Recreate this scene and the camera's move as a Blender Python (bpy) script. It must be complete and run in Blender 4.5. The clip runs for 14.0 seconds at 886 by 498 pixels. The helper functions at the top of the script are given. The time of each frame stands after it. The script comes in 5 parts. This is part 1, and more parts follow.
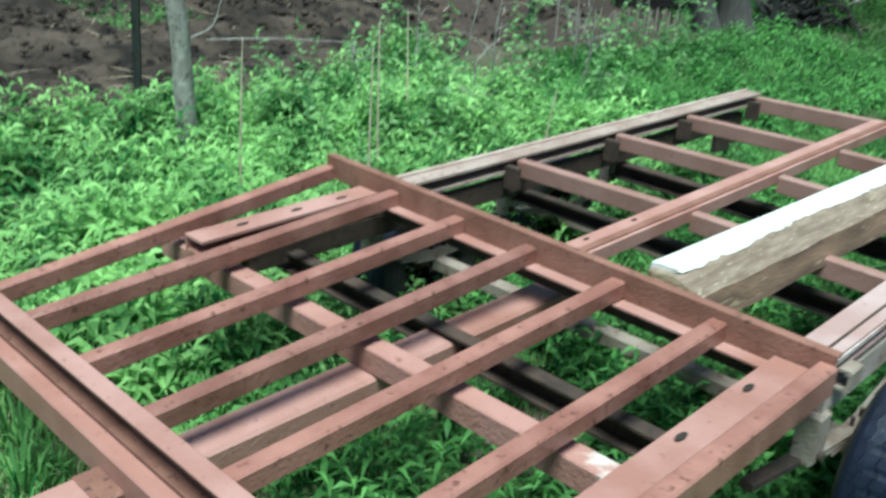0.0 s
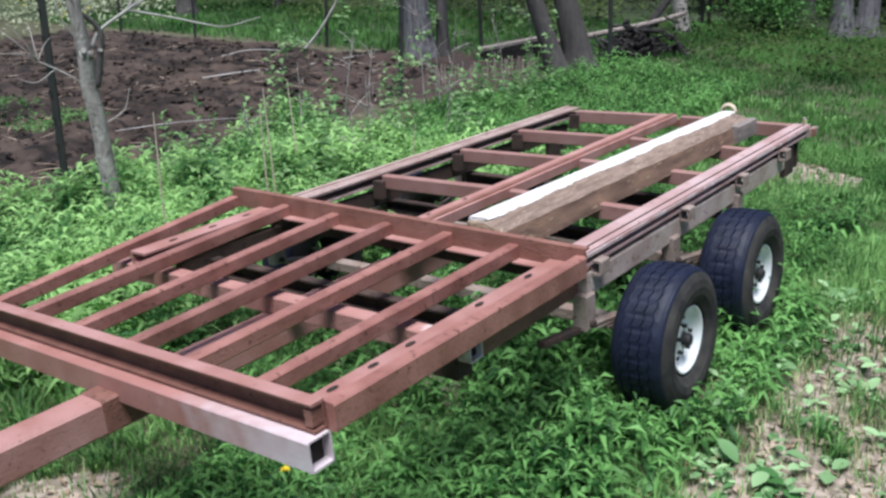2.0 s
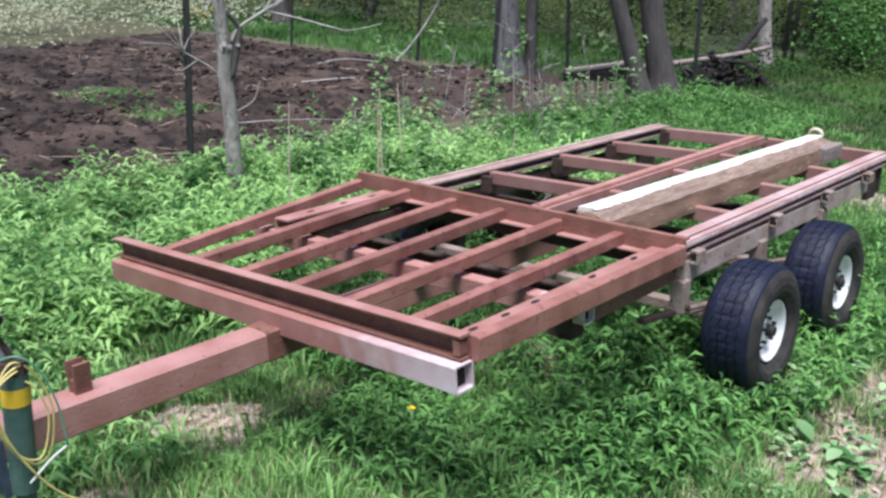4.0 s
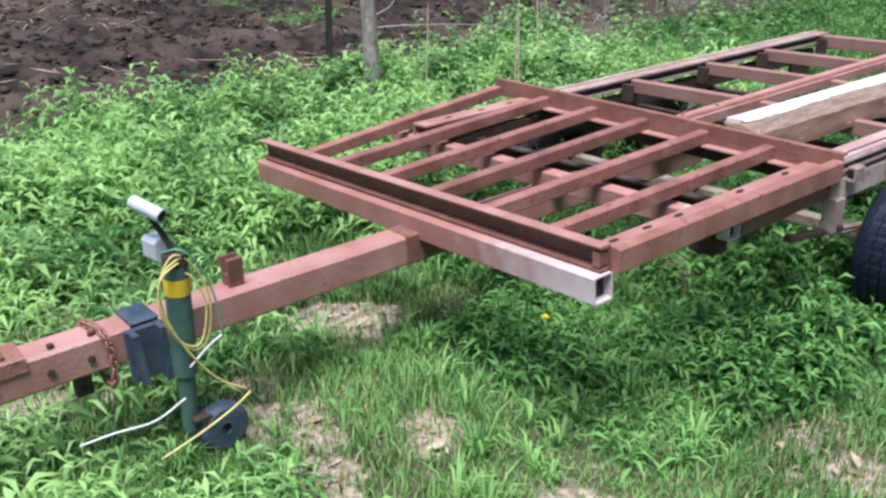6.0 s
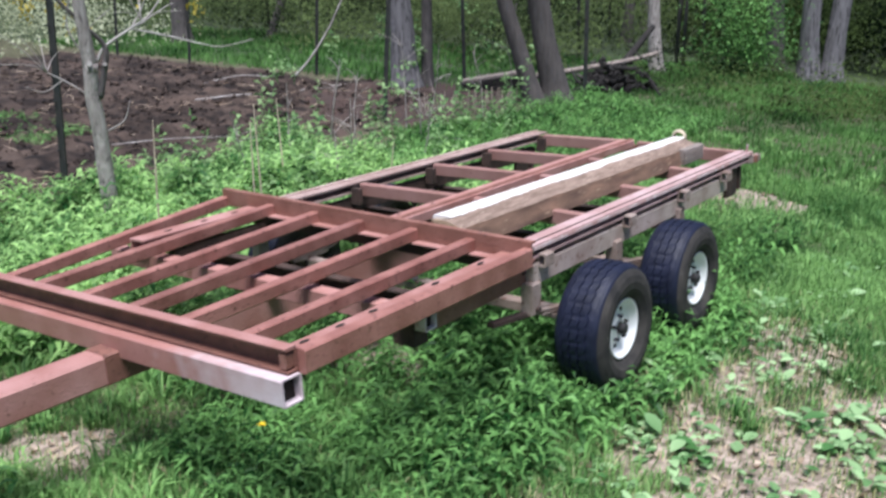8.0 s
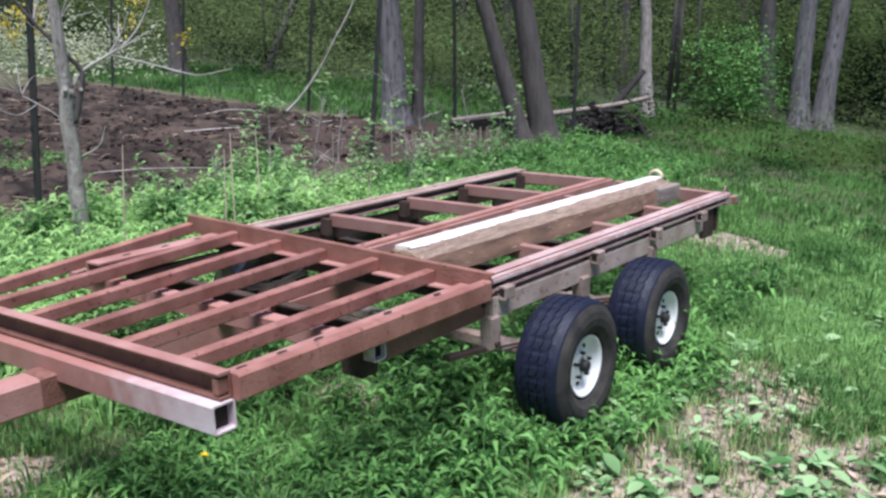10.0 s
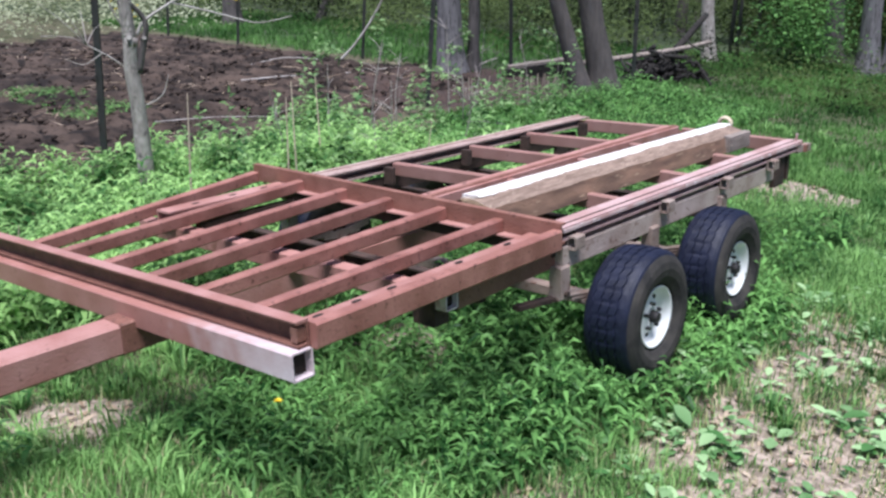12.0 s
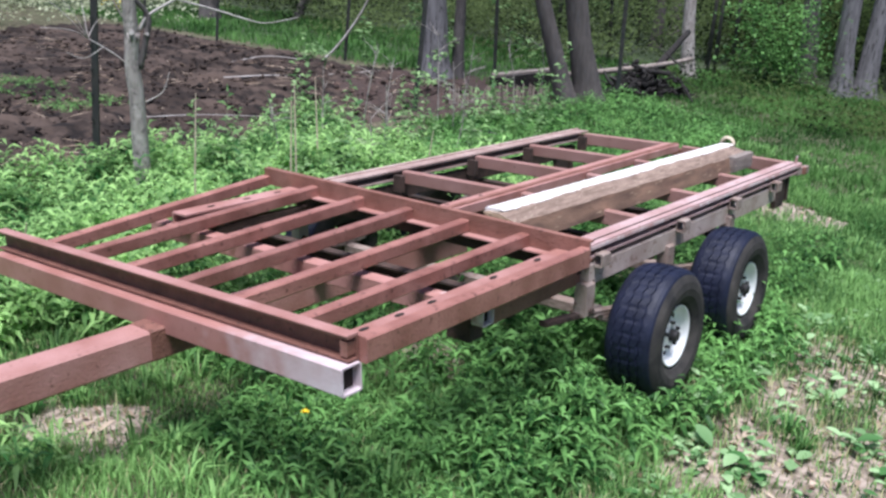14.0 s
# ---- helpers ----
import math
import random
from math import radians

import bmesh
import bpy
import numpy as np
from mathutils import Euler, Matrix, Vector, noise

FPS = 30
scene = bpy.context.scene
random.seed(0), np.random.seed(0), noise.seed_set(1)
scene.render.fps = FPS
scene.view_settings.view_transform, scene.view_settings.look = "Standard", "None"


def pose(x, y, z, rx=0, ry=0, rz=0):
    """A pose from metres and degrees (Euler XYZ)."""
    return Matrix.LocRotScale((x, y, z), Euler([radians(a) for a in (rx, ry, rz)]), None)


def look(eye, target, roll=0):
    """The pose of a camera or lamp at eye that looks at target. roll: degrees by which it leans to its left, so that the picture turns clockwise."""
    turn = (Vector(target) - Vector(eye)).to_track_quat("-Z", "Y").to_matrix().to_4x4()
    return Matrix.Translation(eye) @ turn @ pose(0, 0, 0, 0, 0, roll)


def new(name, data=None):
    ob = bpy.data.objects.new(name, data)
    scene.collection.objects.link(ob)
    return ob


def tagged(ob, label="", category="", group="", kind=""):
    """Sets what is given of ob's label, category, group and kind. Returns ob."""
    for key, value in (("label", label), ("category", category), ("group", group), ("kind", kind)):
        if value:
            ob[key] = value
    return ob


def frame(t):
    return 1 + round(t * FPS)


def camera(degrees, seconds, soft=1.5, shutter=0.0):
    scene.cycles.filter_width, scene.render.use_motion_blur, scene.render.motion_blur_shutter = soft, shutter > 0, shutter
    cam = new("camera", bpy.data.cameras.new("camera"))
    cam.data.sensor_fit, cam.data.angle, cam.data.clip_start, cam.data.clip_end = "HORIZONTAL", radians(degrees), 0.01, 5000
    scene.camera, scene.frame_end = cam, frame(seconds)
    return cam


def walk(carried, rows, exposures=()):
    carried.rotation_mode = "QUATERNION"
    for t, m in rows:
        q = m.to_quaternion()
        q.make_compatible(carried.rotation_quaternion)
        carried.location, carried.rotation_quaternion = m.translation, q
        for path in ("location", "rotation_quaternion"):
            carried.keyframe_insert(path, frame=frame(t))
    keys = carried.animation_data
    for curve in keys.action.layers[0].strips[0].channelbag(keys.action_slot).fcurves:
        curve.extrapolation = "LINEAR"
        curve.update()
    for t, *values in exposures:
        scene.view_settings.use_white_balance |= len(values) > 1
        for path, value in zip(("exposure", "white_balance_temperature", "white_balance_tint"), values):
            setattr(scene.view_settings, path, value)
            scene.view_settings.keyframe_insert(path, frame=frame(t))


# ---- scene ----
cam = camera(53.34, 14.0, soft=2.6, shutter=0.4)
# seconds, eye, point looked at, roll
PATH = [
    (0, (1.567, -0.705, 1.861), (0.323, 0.621, 1.028), 5.39),
    (0.5, (1.855, -0.903, 1.931), (0.607, 0.505, 1.252), 3.53),
    (1, (2.069, -1.168, 1.934), (0.897, 0.308, 1.267), 1.90),
    (1.5, (2.270, -1.295, 1.938), (1.137, 0.203, 1.250), 0.25),
    (2, (2.477, -1.391, 1.927), (1.316, 0.089, 1.247), -1.16),
    (2.2, (2.526, -1.440, 1.937), (1.350, 0.037, 1.276), -1.31),
    (4.3, (2.590, -1.952, 1.894), (1.309, -0.556, 1.255), 2.21),
    (4.5, (2.574, -1.955, 1.895), (1.298, -0.565, 1.232), 2.74),
    (5, (2.546, -1.962, 1.892), (1.248, -0.627, 1.163), 2.97),
    (5.5, (2.540, -1.954, 1.884), (1.184, -0.714, 1.095), 1.85),
    (6, (2.556, -1.959, 1.889), (1.149, -0.805, 1.060), 0.42),
    (6.5, (2.564, -1.934, 1.880), (1.182, -0.762, 1.032), -0.06),
    (7, (2.588, -1.893, 1.881), (1.318, -0.590, 1.049), 0.38),
    (7.5, (2.637, -1.841, 1.892), (1.498, -0.373, 1.152), 1.30),
    (8, (2.856, -1.728, 1.902), (1.705, -0.207, 1.298), 0.73),
    (8.2, (2.928, -1.706, 1.892), (1.764, -0.179, 1.331), 1.02),
    (10.3, (2.953, -1.560, 1.835), (1.789, -0.017, 1.323), 2.23),
    (10.5, (2.952, -1.551, 1.835), (1.788, -0.012, 1.310), 1.80),
    (11, (2.934, -1.536, 1.827), (1.756, -0.020, 1.264), 1.26),
    (11.5, (2.896, -1.571, 1.827), (1.688, -0.092, 1.232), 1.29),
    (12, (2.870, -1.605, 1.827), (1.642, -0.156, 1.200), 1.45),
    (12.5, (2.829, -1.646, 1.833), (1.611, -0.204, 1.171), 1.93),
    (13, (2.784, -1.699, 1.846), (1.590, -0.239, 1.180), 2.58),
    (13.5, (2.675, -1.748, 1.841), (1.506, -0.254, 1.205), 3.52),
    (14, (2.629, -1.771, 1.848), (1.472, -0.260, 1.232), 4.19),
]
EXPOSURES = [(0.0, 0.58, 5450, -20), (0.6, 0.46, 5500, 0), (1.5, 0.40, 5750, 9), (4.5, 0.62, 5850, 15), (6.5, 0.64, 5900, 11), (8.0, 0.58, 5850, 14), (14.0, 0.62, 5800, 15)]
walk(cam, [(t, look(eye, target, roll)) for t, eye, target, roll in PATH], EXPOSURES)

# ---- world and light: bright overcast sky with a weak, wide sun ----
world = bpy.data.worlds.new("world")
scene.world = world
world.use_nodes = True
wn = world.node_tree.nodes
sky = wn.new("ShaderNodeTexSky")
sky.sky_type = "NISHITA"
sky.sun_disc = False
sky.sun_elevation = radians(73)
sky.sun_rotation = radians(150)
sky.air_density, sky.dust_density, sky.ozone_density = 1.0, 1.0, 1.0
wn["Background"].inputs["Strength"].default_value = 0.064
world.node_tree.links.new(sky.outputs["Color"], wn["Background"].inputs["Color"])
sun = new("sun", bpy.data.lights.new("sun", "SUN"))
sun.data.energy, sun.data.angle, sun.data.color = 5.0, radians(30), (1.0, 0.965, 0.92)
sun.matrix_world = look((1.4, -2.4, 9.0), (0, 0, 0))


# ---- materials ----
def material(name, base, second, scale=6.0, rough=0.8, metal=0.0, spots=None, spot_scale=30.0, spot_cut=0.6,
             bump=0.15, bump_scale=60.0, stretch=(1, 1, 1), by_object=0.0, fade=None, shine=0.5, blend=None):
    """Two colours mixed by noise at one scale, spots of a third at another, and fine relief."""
    m = bpy.data.materials.new(name)
    m.use_nodes = True
    n, link = m.node_tree.nodes, m.node_tree.links.new
    shader = n["Principled BSDF"]
    shader.inputs["Roughness"].default_value, shader.inputs["Metallic"].default_value = rough, metal
    shader.inputs["Specular IOR Level"].default_value = shine
    where = n.new("ShaderNodeNewGeometry")
    grow = n.new("ShaderNodeVectorMath")
    grow.operation = "MULTIPLY"
    grow.inputs[1].default_value = stretch
    link(where.outputs["Position"], grow.inputs[0])

    def noise_of(size, detail=5.0):
        tex = n.new("ShaderNodeTexNoise")
        tex.inputs["Scale"].default_value, tex.inputs["Detail"].default_value = size, detail
        link(grow.outputs[0], tex.inputs["Vector"])
        return tex.outputs["Fac"]

    def ramp(value, low, high):
        r = n.new("ShaderNodeMapRange")
        r.inputs["From Min"].default_value, r.inputs["From Max"].default_value = low, high
        link(value, r.inputs["Value"])
        return r.outputs["Result"]

    def mix(fac, a, b):
        x = n.new("ShaderNodeMix")
        x.data_type = "RGBA"
        link(fac, x.inputs["Factor"])
        for value, socket in ((a, x.inputs["A"]), (b, x.inputs["B"])):
            if isinstance(value, tuple):
                socket.default_value = (*value, 1)
            else:
                link(value, socket)
        return x.outputs["Result"]

    colour = mix(ramp(noise_of(scale), 0.35, 0.65), base, second)
    if spots:
        colour = mix(ramp(noise_of(spot_scale, 6.0), spot_cut, spot_cut + 0.1), colour, spots)
    if by_object:
        info = n.new("ShaderNodeObjectInfo")
        value = n.new("ShaderNodeMapRange")
        value.inputs["To Min"].default_value, value.inputs["To Max"].default_value = 1 - by_object, 1 + by_object
        link(info.outputs["Random"], value.inputs["Value"])
        vary = n.new("ShaderNodeHueSaturation")
        link(value.outputs["Result"], vary.inputs["Value"])
        link(colour, vary.inputs["Color"])
        colour = vary.outputs["Color"]
    if fade:
        xyz = n.new("ShaderNodeSeparateXYZ")
        link(where.outputs["Position"], xyz.inputs[0])
        shake = n.new("ShaderNodeMath")
        shake.operation = "MULTIPLY_ADD"
        shake.inputs[1].default_value = 0.7
        link(noise_of(12.0, 6.0), shake.inputs[0])
        link(xyz.outputs["X"], shake.inputs[2])
        colour = mix(ramp(shake.outputs[0], fade[0] + 0.35, fade[1] + 0.35), colour, fade[2])
    if blend:
        share = n.new("ShaderNodeAttribute")
        share.attribute_name = blend[0]
        uneven = n.new("ShaderNodeMath")
        uneven.operation = "MULTIPLY_ADD"
        uneven.inputs[1].default_value = 0.9
        link(noise_of(14.0, 6.0), uneven.inputs[0])
        link(share.outputs["Fac"], uneven.inputs[2])
        colour = mix(ramp(uneven.outputs[0], 0.65, 0.95), colour, mix(ramp(noise_of(30.0, 6.0), 0.4, 0.6), blend[1], blend[2]))
    link(colour, shader.inputs["Base Color"])
    if bump:
        b = n.new("ShaderNodeBump")
        b.inputs["Strength"].default_value, b.inputs["Distance"].default_value = bump, 0.02
        link(noise_of(bump_scale, 8.0), b.inputs["Height"])
        link(b.outputs["Normal"], shader.inputs["Normal"])
    return m


def leaf_material(name, dark, light, through_light=0.35, rough=0.55, patch_scale=1.3, patchy=1.0, each=1.0, shine=0.22):
    """Leaves: a colour of its own for every blade, shifted in patches, some light passing through."""
    m = bpy.data.materials.new(name)
    m.use_nodes = True
    n, link = m.node_tree.nodes, m.node_tree.links.new
    shader = n["Principled BSDF"]
    shader.inputs["Roughness"].default_value = rough
    shader.inputs["Specular IOR Level"].default_value = shine
    where = n.new("ShaderNodeNewGeometry")
    tex = n.new("ShaderNodeTexNoise")
    tex.inputs["Scale"].default_value = patch_scale
    link(where.outputs["Position"], tex.inputs["Vector"])
    add = n.new("ShaderNodeMath")
    add.operation = "ADD"
    # position noise; for WEED and the wood it imitates lit clumps and shaded gaps
    patch_tone = n.new("ShaderNodeMath")
    patch_tone.operation = "MULTIPLY_ADD"
    patch_tone.inputs[1].default_value, patch_tone.inputs[2].default_value = patchy, 0.5 - 0.5 * patchy
    link(tex.outputs["Fac"], patch_tone.inputs[0])
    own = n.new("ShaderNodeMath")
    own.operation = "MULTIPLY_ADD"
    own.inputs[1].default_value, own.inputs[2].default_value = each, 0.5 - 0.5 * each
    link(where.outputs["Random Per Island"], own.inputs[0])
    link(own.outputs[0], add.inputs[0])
    link(patch_tone.outputs[0], add.inputs[1])
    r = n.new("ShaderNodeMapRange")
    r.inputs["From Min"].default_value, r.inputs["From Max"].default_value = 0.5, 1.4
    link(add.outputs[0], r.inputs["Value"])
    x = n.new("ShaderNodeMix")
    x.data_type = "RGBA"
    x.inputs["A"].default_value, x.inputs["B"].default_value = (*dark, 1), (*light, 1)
    link(r.outputs["Result"], x.inputs["Factor"])
    link(x.outputs["Result"], shader.inputs["Base Color"])
    back = n.new("ShaderNodeBsdfTranslucent")
    link(x.outputs["Result"], back.inputs["Color"])
    both = n.new("ShaderNodeMixShader")
    both.inputs[0].default_value = through_light
    link(shader.outputs[0], both.inputs[1])
    link(back.outputs[0], both.inputs[2])
    link(both.outputs[0], n["Material Output"].inputs["Surface"])
    return m


PRIMER = material("faded_red_primer", (0.335, 0.155, 0.125), (0.225, 0.093, 0.072), 7, 0.34, 0.0, (0.12, 0.050, 0.038), 45, 0.60, 0.15, 90, by_object=0.18, shine=0.6)
PINK = material("chalky_pink_primer", (0.43, 0.235, 0.21), (0.31, 0.145, 0.118), 4, 0.40, 0.0, (0.20, 0.098, 0.078), 50, 0.63, 0.15, 90, by_object=0.15)
FADED = material("primer_worn_pale_at_one_end", (0.38, 0.19, 0.165), (0.30, 0.135, 0.11), 5, 0.5, 0.0, (0.22, 0.10, 0.07), 40, 0.63, 0.08, 90, fade=(0.35, 1.05, (0.62, 0.53, 0.55)))
LILAC = material("pale_lilac_worn_primer", (0.47, 0.33, 0.32), (0.36, 0.22, 0.205), 4, 0.75, 0.0, (0.26, 0.14, 0.11), 22, 0.62, 0.2, 90)
RUST = material("brown_rust", (0.205, 0.090, 0.064), (0.275, 0.130, 0.098), 9, 0.45, 0.0, (0.10, 0.048, 0.036), 50, 0.61, 0.3, 110)
# dark rust of small steel parts; also paints the shade below the cross beam
DARK_RUST_AND_SHADE = material("dark_rusty_steel_and_shade", (0.034, 0.022, 0.017), (0.07, 0.040, 0.030), 9, 0.9, 0.0, (0.025, 0.016, 0.013), 30, 0.58, 0.4, 110)
GREY_STEEL = material("weathered_grey_steel", (0.34, 0.27, 0.235), (0.22, 0.16, 0.13), 6, 0.6, 0.0, (0.16, 0.085, 0.06), 26, 0.58, 0.3, 90)
PALE = material("pale_weathered_primer", (0.52, 0.42, 0.41), (0.40, 0.24, 0.22), 7, 0.85, 0.0, (0.62, 0.56, 0.56), 25, 0.58, 0.3, 90)
# near-black that paints the shade inside holes, bores and tube ends
HOLE = material("hole_painted_shade", (0.02, 0.015, 0.012), (0.03, 0.02, 0.015), 20, 0.95, bump=0.0)
WHITE_PAINT = material("flaking_white_paint", (0.74, 0.71, 0.69), (0.64, 0.60, 0.55), 8, 0.7, 0.0, (0.44, 0.36, 0.30), 40, 0.63, 0.4, 70)
OLD_WOOD = material("weathered_timber", (0.30, 0.225, 0.165), (0.20, 0.15, 0.115), 5, 0.85, 0.0, (0.42, 0.33, 0.24), 14, 0.6, 0.5, 40, stretch=(6, 0.7, 6))
GREY_WOOD = material("grey_weathered_wood", (0.30, 0.255, 0.225), (0.19, 0.15, 0.125), 6, 0.85, 0.0, (0.5, 0.42, 0.32), 16, 0.62, 0.5, 40, stretch=(5, 0.8, 5))
TAN_WOOD = material("brown_timber_face", (0.29, 0.175, 0.115), (0.13, 0.078, 0.056), 5, 0.75, 0.0, (0.44, 0.31, 0.20), 10, 0.6, 0.3, 40, stretch=(5, 0.8, 5))
RUBBER = material("worn_black_rubber", (0.007, 0.009, 0.021), (0.012, 0.015, 0.034), 12, 0.5, 0.0, (0.032, 0.034, 0.05), 60, 0.66, 0.2, 160, shine=0.28)
SIDEWALL = material("dusty_tyre_sidewall", (0.026, 0.025, 0.025), (0.062, 0.056, 0.050), 9, 0.85, 0.0, (0.09, 0.085, 0.08), 40, 0.64, 0.2, 160, shine=0.2)
RIM_WHITE = material("white_rim_paint", (0.86, 0.86, 0.84), (0.78, 0.77, 0.74), 14, 0.45, 0.0, (0.32, 0.24, 0.18), 40, 0.72, 0.08, 90)
JACK_GREEN = material("faded_green_paint", (0.05, 0.10, 0.085), (0.075, 0.13, 0.115), 14, 0.55, 0.0, (0.15, 0.12, 0.09), 40, 0.64, 0.15, 90)
JACK_BLUE = material("grey_blue_paint", (0.03, 0.045, 0.07), (0.06, 0.08, 0.115), 14, 0.5, 0.0, (0.15, 0.12, 0.10), 40, 0.66, 0.15, 90)
JACK_LIGHT = material("pale_grey_paint", (0.48, 0.51, 0.54), (0.40, 0.43, 0.46), 20, 0.5, 0.0, None, bump=0.08)
YELLOW = material("yellow_label_film", (0.75, 0.50, 0.03), (0.65, 0.42, 0.03), 20, 0.5, bump=0.05)
WIRE_YELLOW = material("yellow_wire_sheath", (0.62, 0.52, 0.16), (0.45, 0.40, 0.18), 30, 0.5, bump=0.05)
WIRE_GREEN = material("green_wire_sheath", (0.10, 0.28, 0.16), (0.13, 0.32, 0.2), 30, 0.5, bump=0.05)
WIRE_WHITE = material("white_wire_sheath", (0.7, 0.69, 0.66), (0.6, 0.58, 0.54), 30, 0.5, bump=0.05)
GREASE = material("dirty_black_steel", (0.012, 0.012, 0.014), (0.03, 0.026, 0.025), 12, 0.6, 0.1, None, bump=0.3)
LAWN_SOIL = material("lawn_soil", (0.09, 0.078, 0.046), (0.055, 0.06, 0.025), 3, 0.95, 0.0, (0.22, 0.185, 0.13), 16, 0.6, 0.8, 30, blend=("bare", (0.36, 0.29, 0.235), (0.17, 0.135, 0.10)))
TILLED = material("tilled_dark_soil", (0.018, 0.013, 0.011), (0.078, 0.056, 0.045), 2.4, 0.95, 0.0, (0.014, 0.011, 0.010), 6, 0.53, 1.0, 14, stretch=(0.6, 1.0, 1.0), shine=0.2)
MULCH = material("reddish_bark_mulch", (0.054, 0.032, 0.025), (0.034, 0.022, 0.018), 5, 0.95, 0.0, (0.12, 0.08, 0.06), 16, 0.62, 1.0, 24)
WOODFLOOR = material("woodland_floor", (0.04, 0.055, 0.022), (0.03, 0.05, 0.016), 0.8, 0.95, 0.0, (0.12, 0.11, 0.07), 4, 0.64, 0.8, 10)
BARK_PALE = material("pale_grey_bark", (0.42, 0.38, 0.345), (0.24, 0.21, 0.19), 9, 0.9, 0.0, (0.15, 0.13, 0.12), 16, 0.58, 0.8, 40, stretch=(2.5, 2.5, 0.9))
BARK_GREY = material("blue_grey_bark", (0.20, 0.19, 0.195), (0.12, 0.112, 0.115), 5, 0.92, 0.0, (0.06, 0.055, 0.055), 12, 0.55, 1.0, 20, stretch=(3, 3, 0.5))
BARK = material("grey_furrowed_bark", (0.092, 0.079, 0.073), (0.055, 0.047, 0.044), 5, 0.92, 0.0, (0.07, 0.065, 0.065), 12, 0.55, 1.0, 20, stretch=(3, 3, 0.5))
BARK_DARK = material("dark_bark", (0.075, 0.066, 0.062), (0.12, 0.105, 0.10), 5, 0.92, 0.0, (0.04, 0.036, 0.034), 12, 0.55, 1.0, 20, stretch=(3, 3, 0.5))
TWIG = material("bleached_twig", (0.44, 0.41, 0.38), (0.27, 0.24, 0.22), 8, 0.8, bump=0.2)
POST_STEEL = material("dark_green_post_paint", (0.018, 0.022, 0.02), (0.03, 0.028, 0.025), 9, 0.7, 0.1, (0.09, 0.05, 0.03), 30, 0.66, 0.15, 60)
DIM_STRAW = material("greyed_straw_stalk", (0.36, 0.30, 0.24), (0.23, 0.185, 0.145), 9, 0.9, bump=0.2)
STRAW = material("dry_straw_stalk", (0.55, 0.46, 0.34), (0.42, 0.34, 0.25), 9, 0.85, bump=0.2)
GRASS = leaf_material("lawn_grass_blades", (0.036, 0.115, 0.028), (0.28, 0.49, 0.155), rough=0.5, patchy=1.8, shine=0.12)
WEED = leaf_material("weed_leaves", (0.042, 0.135, 0.036), (0.42, 0.66, 0.235), 0.45, 0.4, patch_scale=2.2, patchy=2.2, each=0.8, shine=0.16)
# darker copy of WEED, with the shade under the frame in its colour
DEEP_WEED = leaf_material("weed_leaves_painted_shade", (0.016, 0.062, 0.014), (0.205, 0.42, 0.12), rough=0.4, patchy=1.6, shine=0.14)
BRAMBLE = leaf_material("bramble_leaves", (0.06, 0.15, 0.045), (0.31, 0.47, 0.20), 0.4)
# woodland leaves: shaded gaps and sunlit spots are painted into the patch colours
WOODLEAF = leaf_material("woodland_leaves_shade_patches", (0.006, 0.013, 0.006), (0.105, 0.155, 0.050), 0.5, 0.8, patch_scale=0.9, patchy=4.0, each=0.2, shine=0.08)
WOODLIGHT = leaf_material("woodland_leaves_painted_sun", (0.014, 0.024, 0.011), (0.155, 0.21, 0.08), 0.5, 0.8, patch_scale=0.6, patchy=3.6, each=0.2, shine=0.08)
# near-black wood: shadow in the brush pile and below the board, as colour
SHADOW_WOOD = material("wood_painted_shadow", (0.010, 0.009, 0.008), (0.022, 0.018, 0.016), 8, 0.95, 0.0, None, bump=0.8, bump_scale=24)
# brightness beyond the garden, put into a pale leaf colour
PALE_LEAF = leaf_material("pale_leaves_painted_sun", (0.16, 0.19, 0.09), (0.62, 0.66, 0.46), 0.5, 0.8, patch_scale=0.6, patchy=3.0, each=0.3, shine=0.08)
FAR_GRASS = leaf_material("rough_far_grass", (0.028, 0.085, 0.02), (0.145, 0.30, 0.08), rough=0.5, patch_scale=0.9, patchy=2.0, each=0.6, shine=0.1)
SPRING = leaf_material("young_yellow_leaves", (0.45, 0.36, 0.03), (0.62, 0.52, 0.10), 0.4)
PETAL = leaf_material("yellow_petals", (0.8, 0.6, 0.02), (0.9, 0.72, 0.05), 0.2)


# ---- building blocks ----
# the trailer leans a little to its left
LEAN = Matrix(((0.99789, -0.00032, -0.06486, 0), (-0.00032, 0.99995, -0.00998, 0), (0.06486, 0.00998, 0.99784, 0), (0, 0, 0, 1)))
def thing(name, label, category, group="", at=(0, 0, 0), kind="", leaning=False):
    ob = new(name)
    ob.empty_display_size = 0.1
    ob.location = at
    if leaning:
        ob.matrix_basis = LEAN
    return tagged(ob, label, category, group, kind)


def part(name, bm, mat, parent=None, label="", smooth=False):
    """Links a bmesh as one mesh object under a thing or a part."""
    me = bpy.data.meshes.new(name)
    bmesh.ops.recalc_face_normals(bm, faces=bm.faces)
    bm.to_mesh(me)
    bm.free()
    for m in (mat if isinstance(mat, (list, tuple)) else [mat]):
        me.materials.append(m)
    if smooth:
        for p in me.polygons:
            p.use_smooth = True
    ob = new(name, me)
    if parent is not None:
        ob.parent = parent
        root = parent
        shift = Vector((0, 0, 0))
        while root is not None:
            shift += root.location
            root = root.parent
        ob.matrix_parent_inverse = Matrix.Translation(-shift)
    if label:
        ob["label"] = label
    return ob


def axes(p, q, up=(0, 0, 1)):
    p, q = Vector(p), Vector(q)
    along = (q - p).normalized()
    side = along.cross(Vector(up)).normalized()
    return p, q, side, side.cross(along).normalized()


